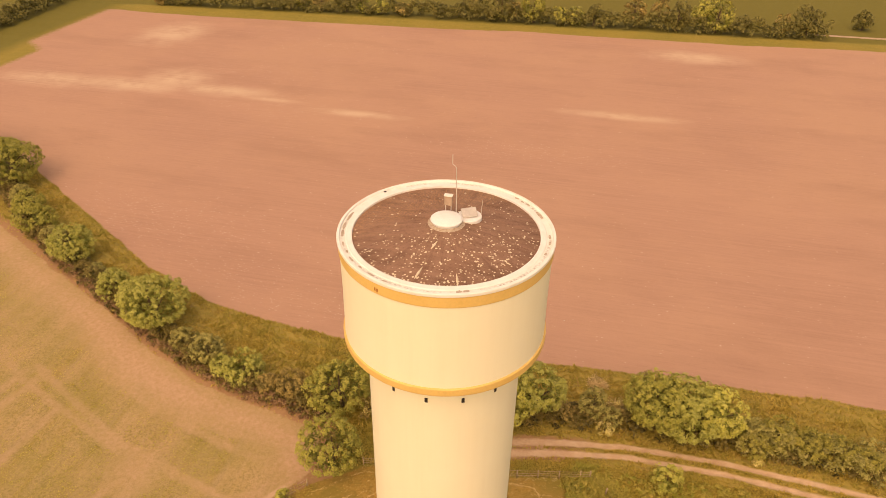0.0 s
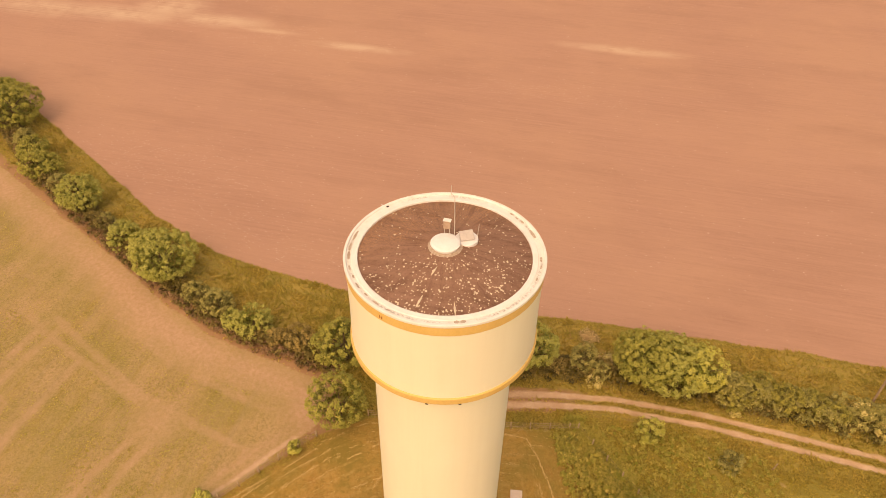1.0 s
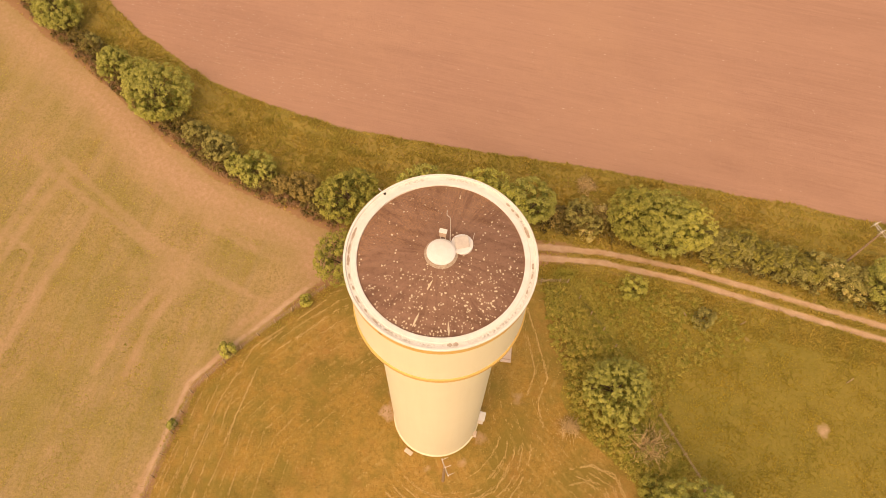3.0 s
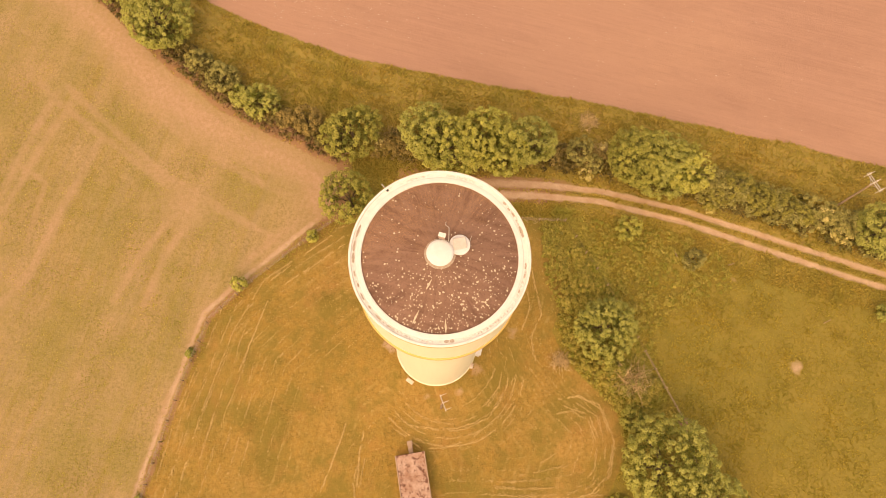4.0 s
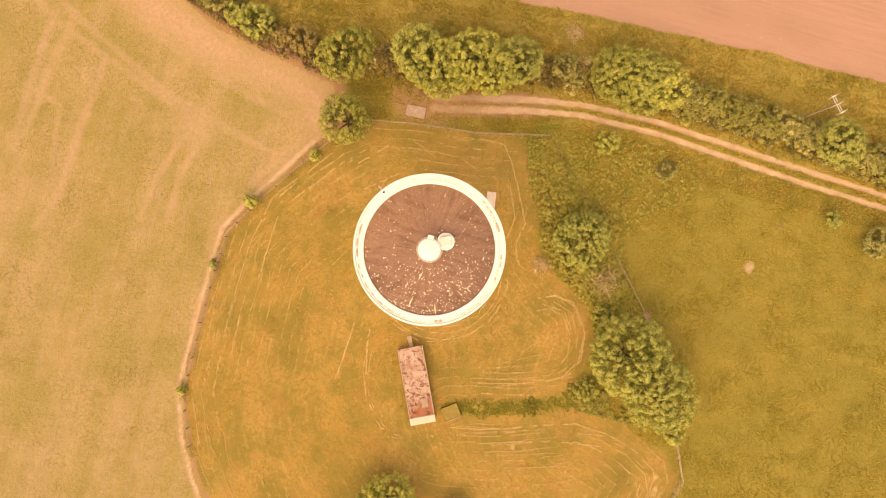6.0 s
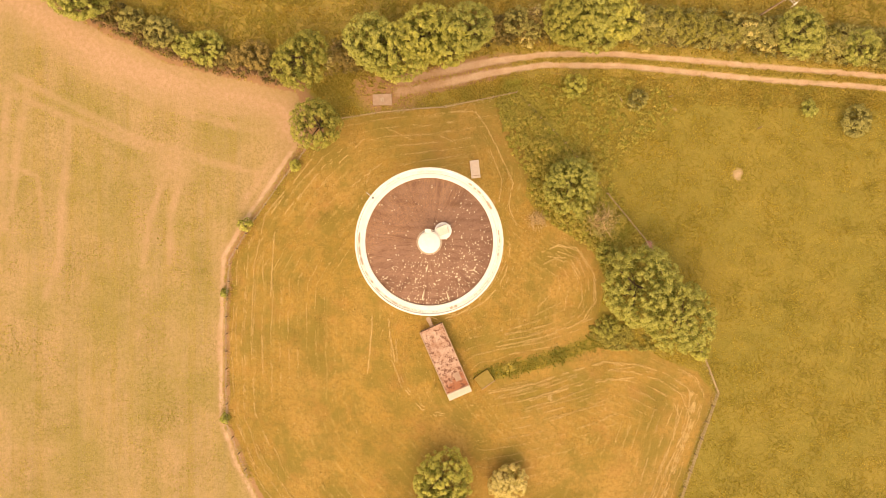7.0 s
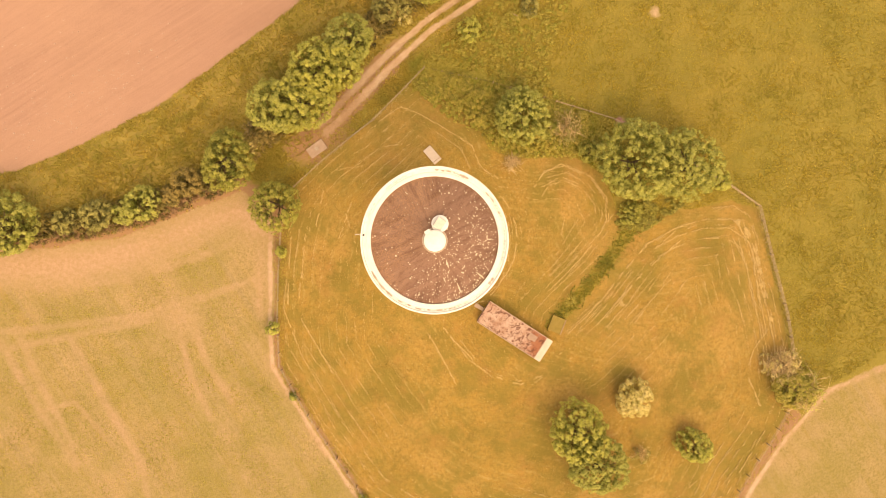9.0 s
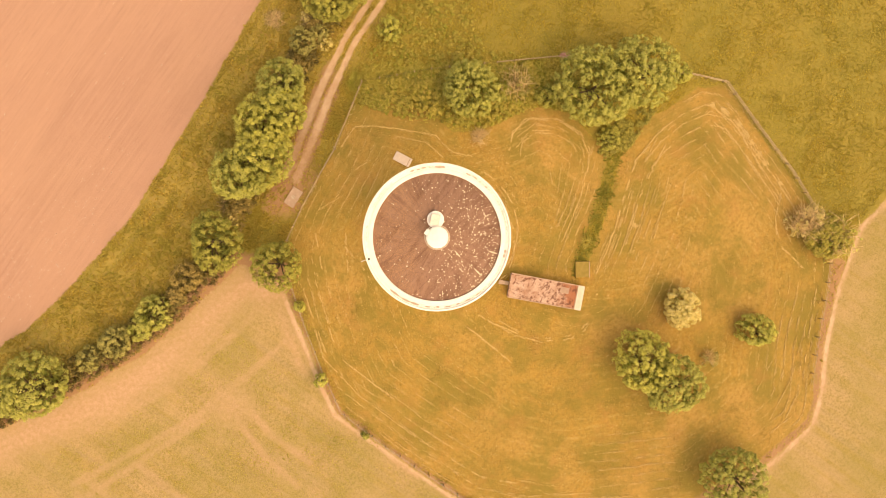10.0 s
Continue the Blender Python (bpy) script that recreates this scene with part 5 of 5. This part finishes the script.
# ---- lines of dry cut grass left by the mower ----
HEAPS = [(40.1, -23.4, 0.8), (40.5, -25.0, 1.1), (40.3, -25.5, 1.0), (40.1, -28.2, 0.9), (39.4, -29.9, 1.1), (39.0, -31.4, 0.8), (38.2, -33.3, 1.1), (37.8, -34.7, 1), (36.7, -38.5, 0.7), (18.7, -24.2, 0.9)]
def windrows():
    lines = [
        [(-28.4, -3), (-28.4, -6.3), (-29.1, -16.4), (-28.5, -28.3), (-25.5, -35.1), (-21.2, -39.7), (-14, -49)], [(-26.7, -2), (-26.9, -5.4), (-27.6, -16.4), (-27, -28.3), (-23.8, -35.1), (-18, -42.5)],
        [(-21, 6.4), (-24.4, 2.2), (-25.9, -5.4), (-26.2, -16.3), (-25.5, -27.4), (-22, -35)], [(-17.6, 10.6), (-19.5, 8.2), (-23.5, 2.4)], [(-15.7, 9.8), (-21.9, 2.0)], [(-13.2, 12.2), (-17, 8.2), (-20, 4)], [(-10, 13.8), (-13.7, 10)],
        [(-24.6, -4), (-24.6, -14)], [(-23, 0), (-23.4, -10)], [(-4.7, -15.9), (-4.2, -21), (-1.6, -25), (1.5, -27.3), (5, -27)], [(-8.2, -12.6), (-8.5, -17.7), (-8.8, -21.1)], [(-5.8, -13), (-5.2, -19), (-3, -24.6)],
        [(-0.7, -10.6), (2.5, -10.2), (5.4, -9.3), (8.8, -7.1), (9.8, -3.6)], [(-2.9, -11.3), (1.8, -12.9), (4.6, -12), (7.3, -10.1), (10.2, -6.4)], [(-1.5, -11.9), (1.0, -12.0)],
        [(10.3, -16.1), (15.2, -15), (21.2, -13.6), (24.8, -12.1)], [(11, -17.1), (17.1, -15.9), (22.9, -13.8)], [(12.1, -17.9), (19.6, -16.3)], [(14, -12.9), (20.8, -9.4)], [(13, -13.8), (17.0, -12.5), (21.8, -10.2)], [(16.5, -10.5), (19.3, -7.8)],
        [(11.6, -15.0), (16, -13.9), (22, -11.8)], [(2.5, 18.1), (6.3, 18.2), (8, 16), (9.6, 13.2), (12.2, 7.8), (11.6, 4.4), (13.4, 0.5)], [(8.6, 12.6), (10.6, 8.2), (10.2, 5)], [(18.8, -1.4), (22, -1.6), (24.7, -6), (24.9, -9.9), (23.4, -12.1)], [(17.6, -3), (21, -3.2), (23.4, -6.5)],
        [(9.5, -23.4), (17, -22), (26.7, -18.6), (35.1, -20.4), (38.1, -22.5)], [(11, -24.2), (22.1, -20.8), (31.4, -19.3)], [(13.8, -25), (24, -22), (32, -20.8)], [(15, -26.5), (25, -23.6)], [(18, -27.6), (27, -25)],
        [(38, -19.4), (40.8, -20.8), (42, -23.5), (41.0, -26.4), (38.4, -34), (36.6, -39.4), (35.4, -42)], [(39.8, -23.5), (39.8, -27.6), (37.9, -32.2), (36.0, -36.4)], [(38.2, -25), (37.6, -30), (35.4, -35.4)], [(36.5, -39.1), (32, -41), (29.2, -43.4), (28.4, -49)],
        [(9.4, -54.1), (17.7, -52.9), (22.5, -52)], [(10, -56.4), (15.9, -55.6), (21, -53.8)], [(8.4, -60.3), (14.1, -59.3), (19.5, -56.3), (27, -52.5)], [(7, -58.4), (14, -57.4), (20, -55)], [(-5.7, -14.8), (-4, -22.4), (-0.7, -26.4), (2.8, -27), (7, -25.6)],
        [(-9, 9.2), (-10.2, 4.8)], [(-7.4, 10.2), (-11.8, 6.6)], [(-3, 13.8), (-6.8, 15.4)], [(1, 14.6), (4.2, 13.2)],
    ]
    for rad in (6.9, 7.8, 8.7, 9.7):
        lines.append([(2.3 + rad * math.cos(radians(q)), -2.4 + rad * math.sin(radians(q))) for q in range(-125, 12, 8)])
    east = [(9.5, -16.9), (13, -16.2), (17, -15.2), (21, -13.8), (24, -12), (25.2, -9.5), (24.8, -5.6), (22.6, -2.2), (19.4, -1.2), (16.8, -2.4)]
    south_east = [(9.6, -24), (13, -23.4), (17, -22.3), (22, -20.4), (27, -19), (31.5, -19.3), (35.6, -20.4), (39.2, -22.6), (40.4, -25.4), (39.4, -29.5), (37.8, -34), (36, -39), (34.4, -43)]
    for ring, (cx_, cy_), sizes in ((east, (17.5, -9), (1.0, 0.87, 0.73)), (south_east, (25, -36), (1.02, 0.95, 0.87))):
        for q in sizes:
            lines.append([(cx_ + (x - cx_) * q, cy_ + (y - cy_) * q) for x, y in ring])
    r = np.random.default_rng(61)
    cx, cy, ca, cw = [], [], [], []
    for number, line in enumerate(lines):
        strong = r.uniform(0.72, 1.08)
        for x, y, a in along(line, 0.05):
            if smooth_noise(np.array([x]), np.array([y]), 1.1, 62 + number % 5)[0] > 0.32 + 0.30 * (1 - strong) and r.random() < 0.9:
                cx.append(x + r.normal(0, 0.065)), cy.append(y + r.normal(0, 0.065)), ca.append(a + r.normal(0, 0.35)), cw.append(r.uniform(0.5, 1.2) * strong)
    cx, cy, ca, cw = (np.array(q) for q in (cx, cy, ca, cw))
    # the mower's rounds, one inside the other, parallel to the edges of the lawn
    m = 210000
    x, y = r.uniform(-29.5, 44, m), r.uniform(-63.5, 20, m)

    def in_from(px, py):
        d = np.minimum(inside(px, py, MOWN), line_distance(px, py, LUSH) - 1.2)
        return np.where((px > -3) & (py < 1), np.minimum(d, np.hypot(px - 0.8, py + 0.8) - 6.2), d)
    d, e = in_from(x, y), 0.05
    dx, dy = (in_from(x + e, y) - d) / e, (in_from(x, y + e) - d) / e
    wobble = 0.55 * smooth_noise(x, y, 5.0, 63) + 0.22 * smooth_noise(x, y, 1.4, 64)
    pitch = 1.32
    level = np.round((d + wobble) / pitch)
    shift = level * pitch - wobble - d
    fade = np.clip((19 - d) / 13, 0.0, 1) ** 1.4 * np.clip((d - 0.4) / 0.5, 0, 1)
    broken = 0.65 * smooth_noise(x + 31 * level, y - 17 * level, 1.7, 65) + 0.35 * smooth_noise(x, y, 0.5, 67)
    sweep = smooth_noise(x, y, 9.0, 66)
    keep = (d > 0.5) & (np.hypot(x - 2.6, y + 19.4) > 2.6) & (r.random(m) < fade * np.clip((broken - 0.38) * 3.0, 0, 1) * np.clip(0.2 + 1.9 * (sweep - 0.34), 0.10, 1))
    keep &= ~((x > 9) & (y > -14)) | (r.random(m) < 0.35)
    side = r.normal(0, 0.07, m)
    x, y, a = x + dx * (shift + side), y + dy * (shift + side), np.arctan2(dx, -dy) + r.normal(0, 0.35, m)
    cx, cy, ca, cw = (np.concatenate(q) for q in ((cx, x[keep]), (cy, y[keep]), (ca, a[keep]), (cw, r.uniform(0.40, 0.86, keep.sum()))))
    # thicker heaps where the mower turned
    for hx, hy, size in HEAPS:
        k = int(90 * size)
        cx, cy = np.concatenate([cx, r.normal(hx, 0.20 * size, k)]), np.concatenate([cy, r.normal(hy, 0.30 * size, k)])
        ca, cw = np.concatenate([ca, r.uniform(0, 6.28, k)]), np.concatenate([cw, r.uniform(0.6, 1.2, k)])
    n = len(cx)
    z = floor_at(cx, cy) + r.uniform(0.03, 0.09, n)
    l, w = 0.17 * cw, 0.045 * cw
    u, s = np.stack([np.cos(ca), np.sin(ca), r.normal(0, 0.15, n)], 1), np.stack([-np.sin(ca), np.cos(ca), r.normal(0, 0.2, n)], 1)
    p = np.stack([cx, cy, z], 1)
    lift = np.array([0, 0, 0.035])
    v = np.stack([p - u * l[:, None], p - s * w[:, None], p + u * l[:, None], p + s * w[:, None], p + lift], 1).reshape(-1, 3)
    k = np.arange(n) * 5
    f = np.concatenate([np.stack([k + i, k + (i + 1) % 4, k + 4], 1) for i in range(4)])
    tagged(new("cut_grass_rows", mesh_from("cut_grass_rows", v, f, M_STRAW, np.repeat(r.random(n) * 0.6, 5))), "broken pale lines of dry cut grass", "cut grass", kind="stuff")


windrows()


# ---- flints on the ploughed soil ----
def flints():
    r = np.random.default_rng(71)
    c = []
    for cx, cy, sx, sy, n in ((-70, 116, 12, 6, 130), (-88, 137, 12, 5, 110), (-80, 166, 14, 5, 60), (-7, 106, 12, 3, 110), (-62, 60, 12, 5, 130), (0, 90, 60, 30, 150), (0, 130, 110, 45, 160), (-20, 60, 40, 14, 90), (30, 60, 30, 14, 40), (-34, 43, 9, 3, 60), (-48, 48, 8, 4, 70), (-76, 64, 10, 5, 60)):
        c.append(np.stack([r.normal(cx, sx, 3 * n), r.normal(cy, sy, 3 * n)], 1))
    c = np.vstack(c)
    c = c[inside(c[:, 0], c[:, 1], PLOUGH) > 1]
    n = len(c)
    base = np.array([(1, 0, 0), (0, 1, 0), (-1, 0, 0), (0, -1, 0), (0, 0, 0.8), (0, 0, -0.6)])
    tri = np.array([(0, 1, 4), (1, 2, 4), (2, 3, 4), (3, 0, 4), (1, 0, 5), (2, 1, 5), (3, 2, 5), (0, 3, 5)])
    size = r.uniform(0.03, 0.11, (n, 1, 3)) * np.array([1.5, 1.0, 0.7])
    v = base[None] * size * r.uniform(0.7, 1.3, (n, 6, 1))
    v[:, :, 0] += c[:, None, 0]
    v[:, :, 1] += c[:, None, 1]
    v[:, :, 2] += floor_at(c[:, 0], c[:, 1])[:, None] + 0.03
    f = (tri[None] + (np.arange(n) * 6)[:, None, None]).reshape(-1, 3)
    tagged(new("flint_stones", mesh_from("flint_stones", v.reshape(-1, 3), f, M_FLINT)), "pale flints lying on ploughed soil", "stones", kind="stuff")


flints()


# ---- underground tank with its lichened roof slab ----
def covered_tank():
    a = math.atan2(-24.05 + 13.86, 5.24 - 0.53)
    t = thing("covered_tank", pose(2.88, -18.95, 0, 0, 0, math.degrees(a) - 90), "low concrete tank with a lichen-stained brown roof", "tank")
    part("wall", box((3.45, 11.1, 1.75), (0, 0, 0.5), 0.03), M_CONCRETE, t)
    part("roof_slab", box((3.7, 10.0, 0.16), (0, -0.62, 1.46), 0.03), M_TANKROOF, t, "pinkish roof slab blotched with rusty lichen")
    part("end_slab", box((3.66, 1.0, 0.12), (0, 5.0, 1.42), 0.03), M_PALE_SLAB, t, "pale clean concrete end slab")
    part("patch", box((0.9, 1.3, 0.02), (-0.7, 2.6, 1.543), 0.006), M_GREYPATCH, t, "grey repaired patch")
    for sx in (-1.78, 1.78):
        part("kerb", box((0.14, 10.0, 0.10), (sx, -0.62, 1.57), 0.02), M_CONCRETE, t)
    part("inlet_box", box((0.55, 1.5, 0.7), (-0.15, -6.2, 0.35), 0.03), M_CONCRETE, t, "small concrete inlet box")
    part("inlet_cover", box((0.66, 0.6, 0.08), (-0.15, -6.85, 0.72), 0.02), M_CONCRETE, t)
    p = thing("mossy_platform", pose(8.75, -21.6, 0, 0, 0, -54), "low square concrete platform grown over with moss", "platform")
    part("slab", box((2.1, 2.4, 0.5), (0, 0, 0.2), 0.04), M_MOSSY, p)
    part("lip", box((0.12, 2.4, 0.08), (1.02, 0, 0.47), 0.015), M_CONCRETE, p)


covered_tank()


# ---- concrete covers ----
def cover_slab(x, y, sx, sy, turn, label, mat, manhole=False):
    t = thing("concrete_cover", pose(x, y, 0, 0, 0, turn), label, "slab")
    part("slab", box((sx, sy, 0.34), (0, 0, 0.02), 0.03), mat, t)
    if manhole:
        bm = lathe([(0, 0.215), (0.3, 0.215), (0.32, 0.20), (0.32, 0.17)], 24)
        part("manhole_lid", bm, M_MOSS, t, "round grey iron lid")
    else:
        part("edge_strip", box((sx * 0.9, 0.1, 0.03), (0, -sy * 0.36, 0.20), 0.008), M_CONCRETE, t)


cover_slab(-7.45, 19.55, 2.8, 1.65, 3, "square concrete manhole slab beside the track", M_CONCRETE, True)
cover_slab(6.5, 9.7, 1.35, 2.65, 8, "pale rectangular concrete slab in mown grass", M_PALE_SLAB)

# small earth mound by the fence
heap = bmesh.new()
bmesh.ops.create_icosphere(heap, subdivisions=3, radius=1.0)
for v in heap.verts:
    v.co *= 1 + 0.3 * (noise.noise(v.co * 2.0 + Vector((5, 0, 0))))
    v.co = Vector((v.co.x * 0.85, v.co.y * 0.5, max(v.co.z, -0.2) * 0.35))
h = part("earth_mound", heap, M_EARTH, None)
h.matrix_world = pose(32.9, -1.0, 0.0, 0, 0, -60)
tagged(h, "small bare mound of reddish earth by the fence", "heap")


# ---- fences, gate and posts ----
POST_MESH = mesh_from("post", *(lambda b: ([v.co[:] for v in b.verts], [[v.index for v in f.verts] for f in b.faces]))(
    (lambda b: (b.verts.ensure_lookup_table(), b.verts.index_update(), b)[2])(box((0.12, 0.12, 1.45), (0, 0, 0.55)))), M_POST)


def fence(line, step, label, rails, rail_size, rail_material, tilt=2.5):
    (x0, y0), r = line[0], random.Random(int(abs(line[0][0]) * 10))
    t = thing("fence", pose(x0, y0, 0), label, "fence")
    for x, y, a in along(line, step):
        p = part_mesh("post", POST_MESH, t)
        p.matrix_local = pose(x - x0, y - y0, float(floor_at(x, y)[0]) - 0.05, r.uniform(-tilt, tilt), r.uniform(-tilt, tilt), math.degrees(a) + r.uniform(-6, 6))
    for z in rails:
        for (ax, ay), (bx, by) in zip(line, line[1:]):
            n = max(2, int(math.hypot(bx - ax, by - ay) / step) + 1)
            pts_ = [(ax - x0 + (bx - ax) * i / n, ay - y0 + (by - ay) * i / n, z + r.uniform(-0.03, 0.03)) for i in range(n + 1)]
            part("rail" if rail_size > 0.02 else "wire", tube_bm(pts_, [rail_size] * len(pts_), 5), rail_material, t)


fence(NORTH_FENCE_A, 2.4, "weathered wooden fence with thin pale rails by the track", (0.35, 0.7, 1.08), 0.024, M_POST)
fence(NORTH_FENCE_B, 2.4, "weathered wooden fence with thin pale rails by the track", (0.35, 0.7, 1.08), 0.024, M_POST)
fence(EAST_FENCE[:3], 2.6, "old wooden posts with slack wire, half hidden in scrub", (0.6, 1.0), 0.010, M_OLDWOOD)
fence(EAST_FENCE[2:5], 2.6, "old wooden rail fence half hidden in scrub", (0.6, 1.0), 0.04, M_POST)
fence(EAST_FENCE[4:], 2.6, "weathered post and rail fence along the meadow", (0.45, 0.8, 1.12), 0.045, M_POST)
fence(SOUTH_FENCE, 2.8, "wooden posts strung with wire at the field edge", (0.5, 0.9, 1.15), 0.012, M_WIRE)
fence(WEST_FENCE, 2.6, "wooden posts strung with wire along the crop field", (0.4, 0.75, 1.1), 0.014, M_WIRE)

g = thing("field_gate", pose(-0.45, 18.45, 0, 0, 0, 5.0), "dull tan tubular field gate, closed", "gate")
for z in (0.25, 0.5, 0.75, 1.0, 1.2):
    part("bar", tube_bm([(-2.2, 0, z), (0, 0, z), (2.2, 0, z)], [0.02] * 3, 6), M_GATE, g)
for x in (-2.2, 0, 2.2):
    part("stile", tube_bm([(x, 0, 0.22), (x, 0, 0.7), (x, 0, 1.23)], [0.03] * 3, 6), M_GATE, g)
for x in (-2.4, 2.4):
    part("gate_post", box((0.18, 0.18, 1.7), (x, 0, 0.6), 0.02), M_POST, g)
for x, y, tilt in ((35.0, 21.2, 7), (48.5, 16.8, -5), (27.4, 21.4, 60)):
    p = thing("loose_post", pose(x, y, float(floor_at(x, y)[0]), tilt, 4, 20), "leaning old wooden post in the rough grass", "post")
    part("shaft", tube_bm([(0, 0, -0.1), (0.02, 0, 0.7), (0, 0.02, 1.5)], [0.08, 0.075, 0.06], 7), M_POST, p)


# ---- overhead line poles ----
def utility_pole(x, y, tall, turn, label, arms, pins, length):
    t = thing("utility_pole", pose(x, y, 0, 0, 0, turn), label, "utility pole")
    part("pole", tube_bm([(0, 0, -0.2), (0, 0, tall * 0.5), (0, 0, tall + 0.15)], [0.17, 0.145, 0.115], 12), M_POLE, t)
    for off in arms:
        arm = part("crossarm", box((length, 0.075, 0.10), (0, off, tall - 0.15), 0.01), M_STEEL, t, "pale crossarm")
        for px in pins:
            part("insulator", lathe([(0.03, tall - 0.1), (0.10, tall - 0.02), (0.06, tall + 0.1), (0.085, tall + 0.16), (0.03, tall + 0.28), (0, tall + 0.28)], 10), M_PORCELAIN, arm).location = (px, off, 0)
            part("strain_rod", tube_bm([(px, off, tall - 0.08), (px, off * 2.0 + (0.2 if off >= 0 else -0.2), tall - 0.05), (px, off * 3.5 + (0.4 if off >= 0 else -0.4), tall - 0.06)], [0.025, 0.035, 0.018], 6), M_PORCELAIN, arm)
    part("strut", tube_bm([(0, 0.08, tall - 1.2), (length * 0.16, 0.08, tall - 0.7), (length * 0.33, 0.06, tall - 0.2)], [0.025] * 3, 5), M_STEEL, t)
    part("strut", tube_bm([(0, 0.08, tall - 1.2), (-length * 0.16, 0.08, tall - 0.7), (-length * 0.33, 0.06, tall - 0.2)], [0.025] * 3, 5), M_STEEL, t)


utility_pole(47.5, 33.1, 10.2, -48, "wooden power pole with double crossarm in the hedge", (-0.15, 0.15), (-1.2, 0.0, 1.2), 2.8)
utility_pole(2.75, -7.45, 9.0, -54, "wooden power pole with pale crossarm beside the tower", (0.12,), (-0.85, 0.0, 0.85), 2.0)
